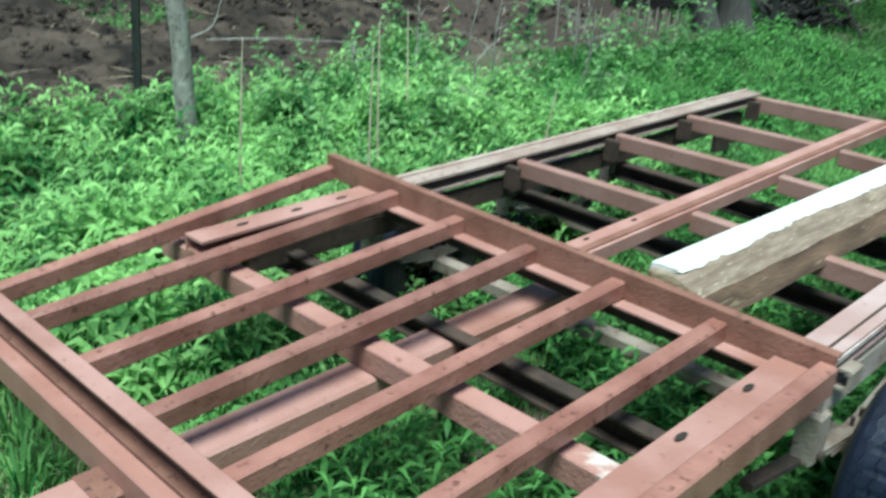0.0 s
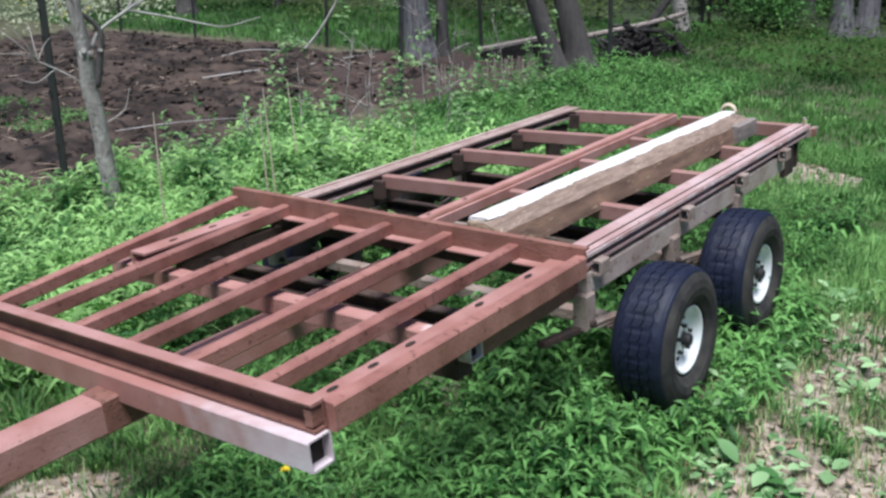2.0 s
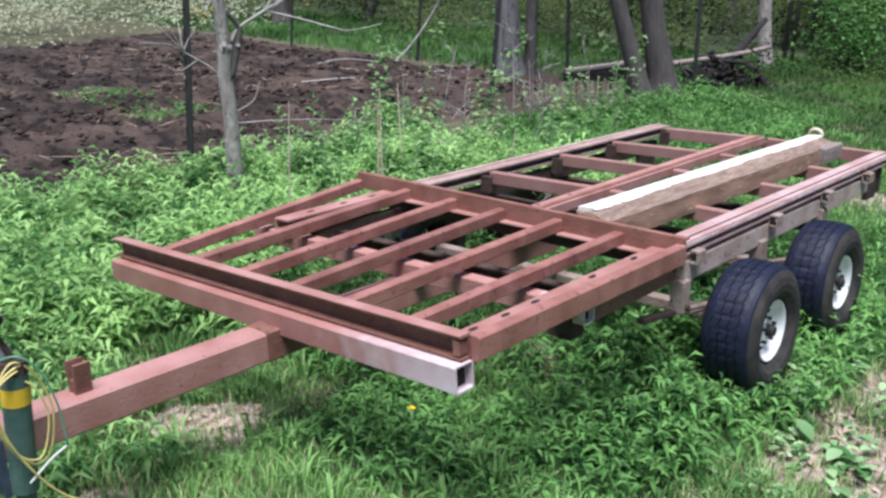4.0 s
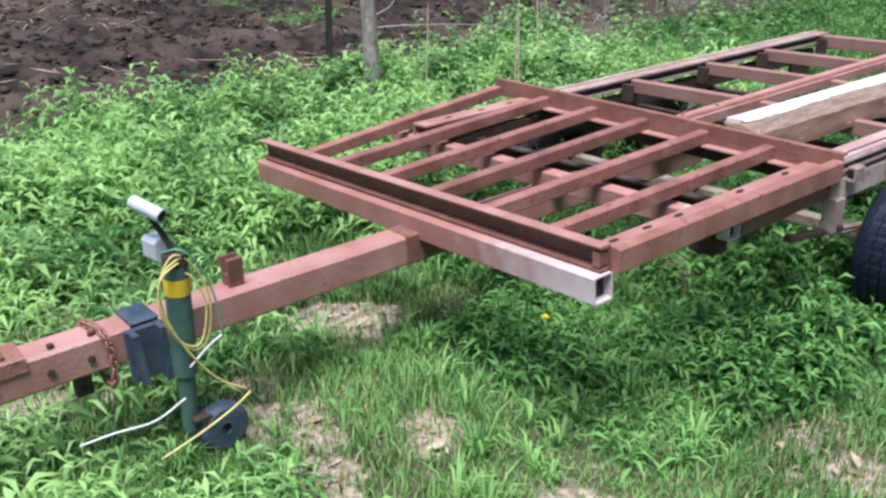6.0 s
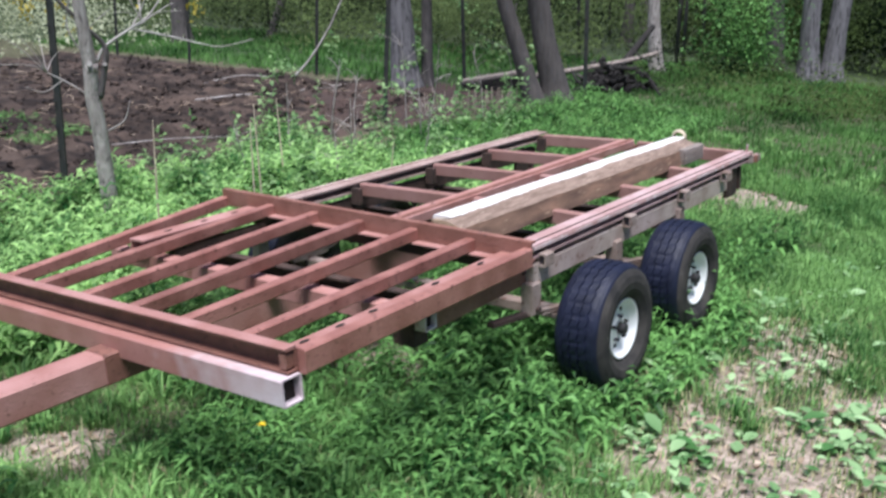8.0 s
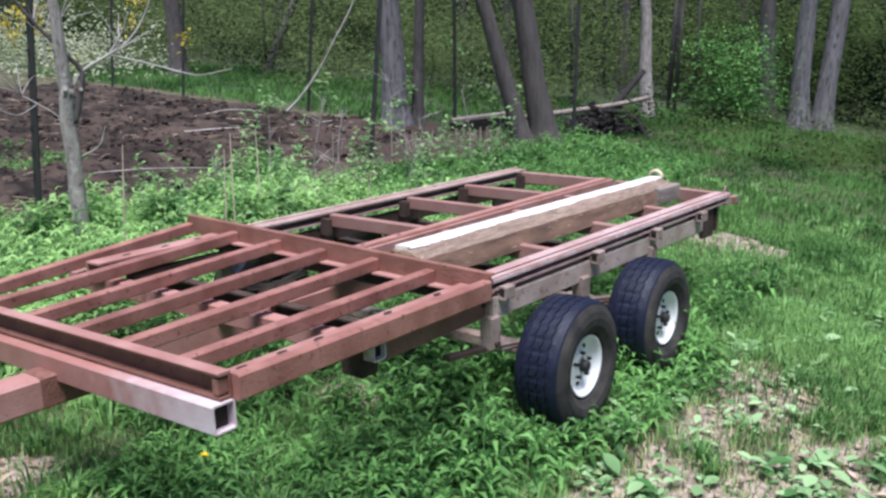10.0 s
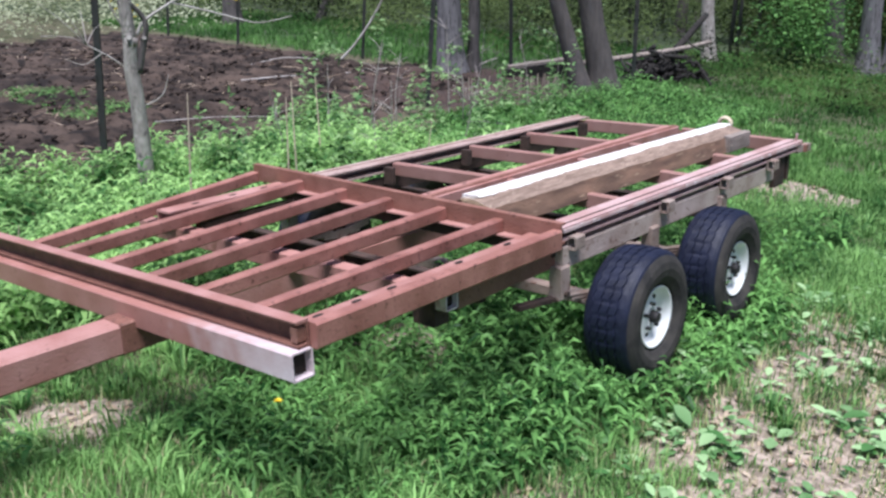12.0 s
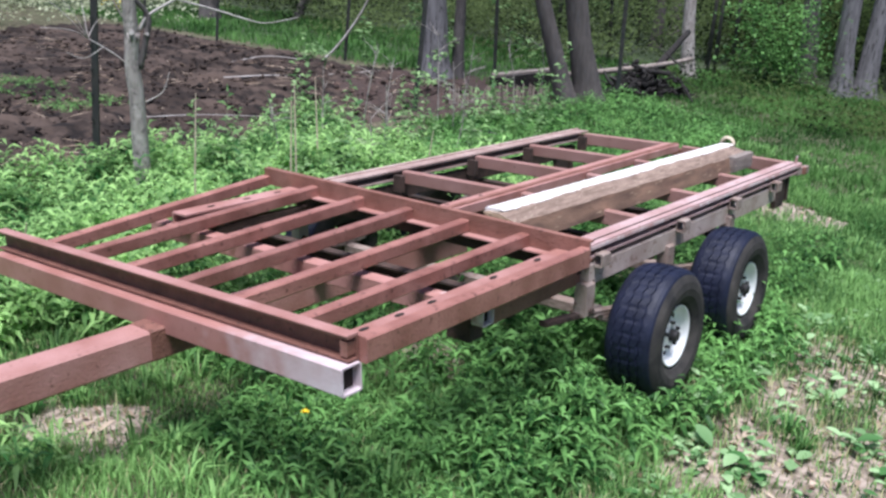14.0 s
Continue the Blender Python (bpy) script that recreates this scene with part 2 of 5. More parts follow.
def sweep(bm, p, q, outline, up=(0, 0, 1), caps=True, mat_index=0):
    """An outline of (side, up) pairs carried from p to q."""
    p, q, side, over = axes(p, q, up)
    rings = [[bm.verts.new(end + side * a + over * b) for a, b in outline] for end in (p, q)]
    n = len(outline)
    faces = []
    for i in range(n):
        faces.append(bm.faces.new((rings[0][i], rings[0][(i + 1) % n], rings[1][(i + 1) % n], rings[1][i])))
    if caps:
        faces.append(bm.faces.new(rings[0][::-1]))
        faces.append(bm.faces.new(rings[1]))
    for f in faces:
        f.material_index = mat_index
    return bm


def box_outline(w, top, bottom, e=0.004):
    """A rectangle of width w between two heights, with eased edges."""
    a = w / 2
    return [(-a + e, top), (a - e, top), (a, top - e), (a, bottom + e), (a - e, bottom), (-a + e, bottom), (-a, bottom + e), (-a, top - e)]


def bar(p, q, w, h, e=0.004):
    """A solid bar whose top middle runs from p to q."""
    return sweep(bmesh.new(), p, q, box_outline(w, 0, -h, e))


def hollow(p, q, w, h, wall=0.006):
    """A square tube, open at both ends, top middle from p to q."""
    bm = bmesh.new()
    p, q, side, over = axes(p, q)
    a, e = w / 2, wall
    outer = box_outline(w, 0, -h, 0.005)
    inner = [(x * (a - e) / a, -h / 2 + (y + h / 2) * (h / 2 - e) / (h / 2)) for x, y in outer]
    loops = [[bm.verts.new(end + side * x + over * y) for x, y in line] for end in (p, q) for line in (outer, inner)]
    n = len(outer)
    for i in range(n):
        j = (i + 1) % n
        bm.faces.new((loops[0][i], loops[0][j], loops[2][j], loops[2][i]))
        bm.faces.new((loops[1][j], loops[1][i], loops[3][i], loops[3][j]))
        bm.faces.new((loops[0][j], loops[0][i], loops[1][i], loops[1][j]))
        bm.faces.new((loops[2][i], loops[2][j], loops[3][j], loops[3][i]))
    return bm


def channel(p, q, depth, h, wall=0.008, turn=1):
    """A C-section, top of its back from p to q, open to its right (turn 1) or left (-1)."""
    d, t = depth * turn, wall * turn
    return sweep(bmesh.new(), p, q, [(0, 0), (d, 0), (d, -wall), (t, -wall), (t, -h + wall), (d, -h + wall), (d, -h), (0, -h)])


def tube(bm, points, radius, sides=8, mat_index=0, caps=True):
    """A round tube through points; radius one number or one for each point."""
    pts = [Vector(p) for p in points]
    radii = radius if isinstance(radius, (list, tuple)) else [radius] * len(pts)
    rings, side = [], None
    for i, p in enumerate(pts):
        along = (pts[min(i + 1, len(pts) - 1)] - pts[max(i - 1, 0)]).normalized()
        if side is None:
            side = along.orthogonal().normalized()
        side = (side - along * side.dot(along)).normalized()
        over = along.cross(side)
        rings.append([bm.verts.new(p + (side * math.cos(a) + over * math.sin(a)) * radii[i]) for a in (2 * math.pi * k / sides for k in range(sides))])
    for r0, r1 in zip(rings, rings[1:]):
        for k in range(sides):
            bm.faces.new((r0[k], r0[(k + 1) % sides], r1[(k + 1) % sides], r1[k])).material_index = mat_index
    if caps:
        bm.faces.new(rings[0][::-1]).material_index = mat_index
        bm.faces.new(rings[-1]).material_index = mat_index
    return bm


def spline(points, steps=6):
    """Points along a smooth curve through the given ones."""
    p = [Vector(x) for x in points]
    p = [2 * p[0] - p[1]] + p + [2 * p[-1] - p[-2]]
    out = []
    for i in range(1, len(p) - 2):
        for k in range(steps):
            t = k / steps
            out.append(0.5 * (2 * p[i] + (p[i + 1] - p[i - 1]) * t + (2 * p[i - 1] - 5 * p[i] + 4 * p[i + 1] - p[i + 2]) * t * t
                              + (3 * p[i] - p[i - 1] - 3 * p[i + 1] + p[i + 2]) * t ** 3))
    return out + [p[-2]]


def lathe(bm, profile, centre, sides=40, mat_index=0, close=False):
    """Turns (x, radius) pairs round an axis along x through centre."""
    c = Vector(centre)
    rings = [[bm.verts.new(c + Vector((x, r * math.cos(a), r * math.sin(a)))) for a in (2 * math.pi * k / sides for k in range(sides))] for x, r in profile]
    pairs = list(zip(rings, rings[1:])) + ([(rings[-1], rings[0])] if close else [])
    for r0, r1 in pairs:
        for k in range(sides):
            bm.faces.new((r0[k], r0[(k + 1) % sides], r1[(k + 1) % sides], r1[k])).material_index = mat_index
    return bm


def soup(name, verts, tris, mat, label, category, parent=None):
    """One object of very many triangles, of kind stuff."""
    me = bpy.data.meshes.new(name)
    verts, tris = np.ascontiguousarray(verts, np.float32), np.ascontiguousarray(tris, np.int32)
    me.vertices.add(len(verts))
    me.vertices.foreach_set("co", verts.ravel())
    me.loops.add(tris.size)
    me.loops.foreach_set("vertex_index", tris.ravel())
    me.polygons.add(len(tris))
    me.polygons.foreach_set("loop_start", np.arange(0, tris.size, 3, dtype=np.int32))
    me.update(calc_edges=True)
    me.materials.append(mat)
    ob = new(name, me)
    if parent is not None:
        ob.parent = parent
        ob.matrix_parent_inverse = parent.matrix_world.inverted()
        return tagged(ob, label, kind="stuff")
    return tagged(ob, label, category, kind="stuff")


def leaves(base, way, length, width, droop=0.3, fold=0.15):
    """Folded pointed leaves: arrays of base places, directions, lengths and widths."""
    n = len(base)
    way = way / np.linalg.norm(way, axis=1, keepdims=True)
    side = np.cross(way, (0, 0, 1.0))
    side += np.random.normal(0, 0.25, side.shape)
    side /= np.linalg.norm(side, axis=1, keepdims=True) + 1e-9
    over = np.cross(side, way)
    length, width = np.broadcast_to(length, n)[:, None], np.broadcast_to(width, n)[:, None]
    mid = base + way * length * 0.45 - over * width * fold
    tip = base + way * length - np.array([0, 0, 1.0]) * length * droop
    v = np.stack([base, mid - side * width / 2 + over * width * fold * 2, mid, mid + side * width / 2 + over * width * fold * 2, tip], 1)
    t = np.array([[0, 2, 1], [0, 3, 2], [1, 2, 4], [2, 3, 4]])
    tris = (np.arange(n)[:, None, None] * 5 + t[None]).reshape(-1, 3)
    return v.reshape(-1, 3), tris


def joined(*meshes):
    verts, tris, base = [], [], 0
    for v, t in meshes:
        verts.append(v)
        tris.append(t + base)
        base += len(v)
    return np.concatenate(verts), np.concatenate(tris)


# ---- the lie of the land ----
def wave(x, y):
    return np.sin(1.7 * x + 0.6 * y) * np.cos(1.3 * y - 0.4 * x) * 0.5 + np.sin(3.9 * x - 2.2 * y + 1.0) * 0.25 + np.sin(5.3 * y + 2.9 * x) * 0.25


def height(x, y):
    x, y = np.asarray(x, float), np.asarray(y, float)
    back = 0.032 * np.clip(y - 3, 0, 9) * np.clip((1.5 - x) / 4, 0, 1)
    left = 0.02 * np.clip(-1.8 - x, 0, 4)
    dip = -0.13 * np.exp(-((x + 1.05) / 0.55) ** 2 - ((y - 2.2) / 1.3) ** 2)
    return 0.02 + back + left + dip + 0.016 * wave(x, y)


def in_garden(x, y):
    x, y = np.asarray(x, float), np.asarray(y, float)
    edge = -3.55 + 0.12 * wave(x * 0.6, y * 0.9) - 0.16 * np.clip(y - 3, 0, 6)
    return (x < edge) & (x > -16) & (y < 8.15 + 0.15 * wave(x, y)) & (y > -7)


def in_mulch(x, y):
    x, y = np.asarray(x, float), np.asarray(y, float)
    return ((x + 4.6) / 1.5) ** 2 + ((y - 7.5) / 1.6) ** 2 < 1 + 0.3 * wave(x, y)


# bare, leaf-littered patches: x, y, half width, half length
BARE = [(0.55, -0.35, 0.13, 0.10), (1.80, 1.35, 0.28, 0.50), (1.70, 2.2, 0.16, 0.35), (2.15, 2.0, 0.30, 0.45), (1.50, 0.55, 0.20, 0.18), (-0.30, -0.15, 0.28, 0.18),
        (0.51, 5.75, 0.45, 0.25), (0.19, 1.31, 0.2, 0.2), (-0.6, -1.4, 0.30, 0.25), (2.3, 1.3, 0.45, 0.45), (1.66, 2.8, 0.15, 0.3), (1.95, 2.55, 0.2, 0.25),
        (0.9, -0.9, 0.35, 0.25), (1.25, -0.35, 0.25, 0.22), (0.1, -0.75, 0.25, 0.2)]


def bareness(x, y):
    out = np.zeros(np.shape(x))
    for cx, cy, a, b in BARE:
        d = ((x - cx) / a) ** 2 + ((y - cy) / b) ** 2 + 1.3 * wave(x * 3, y * 3) + 1.1 * wave(x * 8 + 2, y * 7)
        out = np.maximum(out, np.clip(1.4 - d, 0, 0.92))
    return out


def spaced(fine, far, step, reach):
    """Grid lines, close together between two bounds and wider and wider outside."""
    inner = np.arange(fine[0], fine[1] + step / 2, step)
    grow = np.geomspace(step, reach, 26)
    return np.concatenate([fine[0] - grow[::-1], inner, fine[1] + grow])


def build_ground():
    xs, ys = spaced((-8.0, 3.6), None, 0.065, 700.0), spaced((-2.4, 9.0), None, 0.065, 700.0)
    gx, gy = np.meshgrid(xs, ys, indexing="ij")
    z = height(gx, gy)
    garden, mulch = in_garden(gx, gy), in_mulch(gx, gy)
    rng = np.random.default_rng(3)
    rough = rng.normal(0, 1, gx.shape)
    rough = (rough + np.roll(rough, 1, 0) + np.roll(rough, 1, 1) + np.roll(rough, (1, 1), (0, 1))) / 2
    z = z + rough * np.where(garden, 0.026, np.where(mulch, 0.014, 0.004)) + np.where(garden, 0.02 * np.sin(gx * 4.1 + wave(gx, gy) * 2), 0)
    bare = bareness(gx, gy)
    nx, ny = gx.shape
    index = np.arange(nx * ny).reshape(nx, ny)
    quads = np.stack([index[:-1, :-1], index[1:, :-1], index[1:, 1:], index[:-1, 1:]], -1).reshape(-1, 4)
    me = bpy.data.meshes.new("ground")
    me.from_pydata(np.stack([gx, gy, z], -1).reshape(-1, 3).tolist(), [], quads.tolist())
    for m in (LAWN_SOIL, LAWN_SOIL, TILLED, MULCH, WOODFLOOR):
        me.materials.append(m)
    me.attributes.new("bare", "FLOAT", "POINT").data.foreach_set("value", bare.ravel().astype(np.float32))
    far = ((gy > 8.6) & (gx < -3.2)) | (gy > 12.5)
    kind = np.where(mulch, 3, np.where(garden, 2, np.where(far, 4, 0)))
    me.polygons.foreach_set("material_index", kind[:-1, :-1].ravel().astype(np.int32))
    me.polygons.foreach_set("use_smooth", np.ones(len(quads), bool))
    tagged(new("ground", me), "grassy ground with tilled garden soil and bare leafy patches", "ground", kind="structure")


build_ground()


# brown rust, darkened to hold the shade in the front channel's recess
DARK_BROWN = material("dark_brown_rust_and_recess_shade", (0.15, 0.065, 0.048), (0.21, 0.095, 0.070), 14, 0.6, 0.0, (0.06, 0.03, 0.024), 50, 0.6, 0.3, 110)


# ---- the trailer, in its own leaning frame: x to its right, y to its rear ----
trailer = thing("flatbed_trailer", "bare steel flatbed trailer frame with faded red primer, two axles", "trailer", leaning=True)


def holes(parent, x, ys, z, size=(0.018, 0.05)):
    for y in ys:
        # flat dark sheet on the surface; the slot's shade is only colour
        bm = bmesh.new()
        a, b = size[0] / 2, size[1] / 2
        ring = [bm.verts.new((x + a * math.cos(k * math.pi / 4), y + b * math.sin(k * math.pi / 4), z + 0.0025)) for k in range(8)]
        bm.faces.new(ring)
        part("bolt_slot", bm, HOLE, parent)


def build_platform():
    front = part("front_channel", channel((-1.195, 0.03, 0.6487), (1.006, 0.03, 0.708), 0.045, 0.082), DARK_BROWN, trailer, "rusty open channel along the front edge, recess shade in its colour")
    # paler pink bar laid on top paints the flange as lit from above
    part("top_flange", bar((-1.197, 0.0075, 0.6532), (1.006, 0.0075, 0.7125), 0.049, 0.007, 0.002), PINK, front, "pink upper flange, lit top put into its colour")
    bm = bmesh.new()
    sweep(bm, (0.985, -0.012, 0.69), (0.985, 0.028, 0.69), box_outline(0.03, 0, -0.05, 0.002))
    part("end_plate", bm, RUST, front)
    part("front_tube", hollow((-1.165, -0.012, 0.5593), (1.018, -0.012, 0.622), 0.085, 0.094), FADED, trailer, "square steel tube, paint worn pale at one end")
    # added black core that darkens the open tube ends
    part("tube_inside", bar((-1.10, -0.012, 0.556), (0.985, -0.012, 0.616), 0.074, 0.082, 0.002), HOLE, front)
    # joists between the front channel and the cross beam
    for x0, z0, x1, z1, w in ((-0.815, 0.662, -0.975, 0.728, 0.05), (-0.580, 0.662, -0.590, 0.724, 0.05), (-0.255, 0.664, -0.260, 0.718, 0.05),
                              (0.068, 0.668, 0.060, 0.712, 0.05), (0.395, 0.680, 0.395, 0.710, 0.05), (0.728, 0.688, 0.722, 0.702, 0.05)):
        part("joist", bar((x0, 0.035, z0), (x1, 1.362, z1), w, 0.058, 0.006), PRIMER, trailer)
    part("side_tube", bar((1.015, 0.035, 0.700), (1.022, 1.365, 0.694), 0.05, 0.085, 0.006), PRIMER, trailer)
    beam = part("cross_beam", channel((-0.990, 1.366, 0.7675), (1.040, 1.366, 0.720), 0.035, 0.090, 0.009, -1), RUST, trailer, "rust-brown cross beam standing proud of the deck")
    part("beam_ledge", bar((-0.66, 1.338, 0.672), (0.98, 1.338, 0.640), 0.05, 0.008, 0.001), PINK, beam, "pale strip below the cross beam")
    # added near-black bar that stands in for the shade under the cross beam
    part("lower_cross_beam", bar((-0.80, 1.42, 0.664), (0.98, 1.42, 0.632), 0.06, 0.075), DARK_RUST_AND_SHADE, trailer)


GREY_RAIL = material("grey_brown_worn_rail", (0.42, 0.31, 0.275), (0.30, 0.20, 0.17), 5, 0.5, 0.0, (0.12, 0.075, 0.06), 40, 0.6, 0.2, 90)
LOWER_RAIL = material("pale_tan_weathered_steel", (0.50, 0.41, 0.36), (0.36, 0.27, 0.225), 6, 0.6, 0.0, (0.20, 0.12, 0.09), 30, 0.6, 0.3, 90)
PALE_RAIL = material("pale_worn_rail_edge", (0.50, 0.38, 0.34), (0.36, 0.245, 0.21), 6, 0.55, 0.0, (0.15, 0.09, 0.07), 40, 0.62, 0.2, 90)
TAN_RAIL = material("greyish_pink_worn_primer", (0.34, 0.19, 0.165), (0.27, 0.14, 0.115), 5, 0.5, 0.0, (0.17, 0.085, 0.065), 45, 0.63, 0.15, 90)


def build_chassis():
    # wide flat-topped side rails and the middle rail
    right = part("side_rail", sweep(bmesh.new(), (0.950, 0.035, 0.668), (0.945, 1.36, 0.664), [(-0.055, 0), (0.045, 0), (0.045, -0.012), (-0.02, -0.012), (-0.02, -0.085), (-0.055, -0.085)]), PINK, trailer)
    holes(right, 0.925, (0.14, 0.31, 0.48, 0.845, 1.15), 0.668, (0.020, 0.048))
    rear = part("side_rail", channel((0.915, 1.405, 0.690), (0.900, 4.26, 0.648), 0.105, 0.060, 0.010, 1), LILAC, trailer)
    part("rail_lip", bar((1.018, 1.41, 0.682), (1.003, 4.24, 0.640), 0.012, 0.016, 0.001), PALE, rear, "pale worn edge")
    part("inner_lip", bar((0.985, 1.41, 0.6935), (0.970, 4.25, 0.6515), 0.008, 0.006, 0.001), DARK_RUST_AND_SHADE, rear)
    part("side_rail", channel((-0.776, 1.405, 0.6915), (-0.715, 4.26, 0.697), 0.105, 0.060, 0.010, 1), GREY_RAIL, trailer, "greyed and worn rear side rail")
    left = part("side_rail", channel((-0.773, 0.615, 0.690), (-0.782, 1.36, 0.6915), 0.105, 0.060, 0.010, 1), PINK, trailer)
    holes(left, -0.72, (0.80, 1.02, 1.22), 0.6915)
    part("rail_lip", bar((-0.762, 1.42, 0.702), (-0.702, 4.25, 0.707), 0.022, 0.014, 0.002), PALE_RAIL, left)
    middle = part("middle_rail", bar((0.142, 1.40, 0.694), (0.112, 4.19, 0.688), 0.105, 0.055, 0.005), PINK, trailer)
    part("rail_ridge", bar((0.172, 1.41, 0.702), (0.142, 4.18, 0.696), 0.03, 0.010, 0.002), RUST, middle)
    holes(middle, 0.118, (1.58, 1.86), 0.6935, (0.016, 0.03))
    # joists of the rear deck
    for y, h in ((2.16, 0.075), (2.86, 0.075), (3.48, 0.075), (4.215, 0.085)):
        for a, b, za, zb in ((-0.66 + 0.022 * (y - 1.4), 0.085, 0.685, 0.678), (0.185, 0.905, 0.674, 0.652)):
            part("joist", bar((a, y - 0.02 if a < 0 else y, za), (b, y, zb), 0.048, h, 0.005), TAN_RAIL, trailer)
    # stub brackets that carry the joists on the left rail
    for y in (2.13, 2.83, 3.46, 4.18):
        part("bracket", bar((-0.645 + 0.022 * (y - 1.4), y - 0.075, 0.668), (-0.645 + 0.022 * (y - 1.4), y - 0.045, 0.668), 0.07, 0.10, 0.004), DARK_RUST_AND_SHADE, trailer)
    # lower frame: square cross tube, rusty channel, grey rails
    part("cross_tube", hollow((-1.0, 0.680, 0.606), (1.006, 0.706, 0.611), 0.07, 0.075), sleeve, trailer, "square cross tube with a pale open end")
    # black core again, for the shade in the cross tube's end
    part("tube_inside", bar((-0.97, 0.680, 0.601), (0.982, 0.706, 0.606), 0.058, 0.064, 0.002), HOLE, right)
    part("cross_channel", channel((-0.76, 1.00, 0.560), (0.93, 1.00, 0.552), 0.05, 0.08, 0.009, 1), DARK_RUST_AND_SHADE, trailer)
    part("tube_saddle", bar((0.90, 0.665, 0.595), (0.90, 0.745, 0.595), 0.11, 0.13, 0.004), DARK_RUST_AND_SHADE, trailer)
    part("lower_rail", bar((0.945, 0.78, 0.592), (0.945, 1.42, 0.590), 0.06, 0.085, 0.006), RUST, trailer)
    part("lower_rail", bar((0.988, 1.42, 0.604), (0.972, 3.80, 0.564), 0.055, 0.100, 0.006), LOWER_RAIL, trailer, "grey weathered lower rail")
    part("lower_rail", bar((-0.715, 0.80, 0.600), (-0.665, 4.12, 0.598), 0.05, 0.085, 0.006), DARK_RUST_AND_SHADE, trailer)
    part("cross_channel", channel((-0.74, 3.02, 0.50), (0.93, 3.02, 0.47), 0.06, 0.08, 0.009, 1), DARK_RUST_AND_SHADE, trailer)
    part("cross_channel", channel((-0.74, 2.25, 0.52), (0.93, 2.25, 0.49), 0.05, 0.06, 0.009, 1), DARK_RUST_AND_SHADE, trailer)
    for y, drop in ((1.46, 0.10), (2.29, 0.07), (2.99, 0.06), (3.66, 0.06)):
        z = 0.645 - 0.015 * (y - 1.4)
        part("stake_pocket", hollow((1.030, y - 0.001, z), (1.030, y + 0.07, z), 0.05, 0.06, 0.008), GREY_STEEL, trailer)
        part("spacer", bar((0.95, y - 0.01, z + 0.012), (0.95, y + 0.08, z + 0.012), 0.09, 0.055, 0.003), DARK_RUST_AND_SHADE, trailer)
    # drop plates at the rear
    for x in (0.955, -0.67):
        part("drop_plate", bar((x + 0.015, 3.86, 0.586), (x + 0.015, 4.02, 0.582), 0.03, 0.185, 0.003), DARK_RUST_AND_SHADE, trailer)
        part("drop_plate", bar((x - 0.02, 4.06, 0.59), (x - 0.02, 4.10, 0.59), 0.10, 0.17, 0.003), DARK_RUST_AND_SHADE, trailer)
        part("rail_stub", bar((x + 0.03, 4.18, 0.622), (x + 0.05, 4.37, 0.616), 0.035, 0.05, 0.003), GREY_STEEL, trailer)
    part("rear_bar", bar((-0.71, 4.275, 0.66), (1.03, 4.275, 0.62), 0.03, 0.05, 0.003), RUST, trailer)
    part("pin", tube(bmesh.new(), [(0.98, 4.2, 0.64), (0.985, 4.2, 0.70)], 0.008), PALE, trailer)


sleeve = material("cross_tube_primer_with_pale_end", (0.38, 0.19, 0.165), (0.30, 0.135, 0.11), 5, 0.8, 0.0, (0.22, 0.10, 0.07), 18, 0.62, 0.25, 90, fade=(0.78, 0.90, (0.62, 0.55, 0.53)))


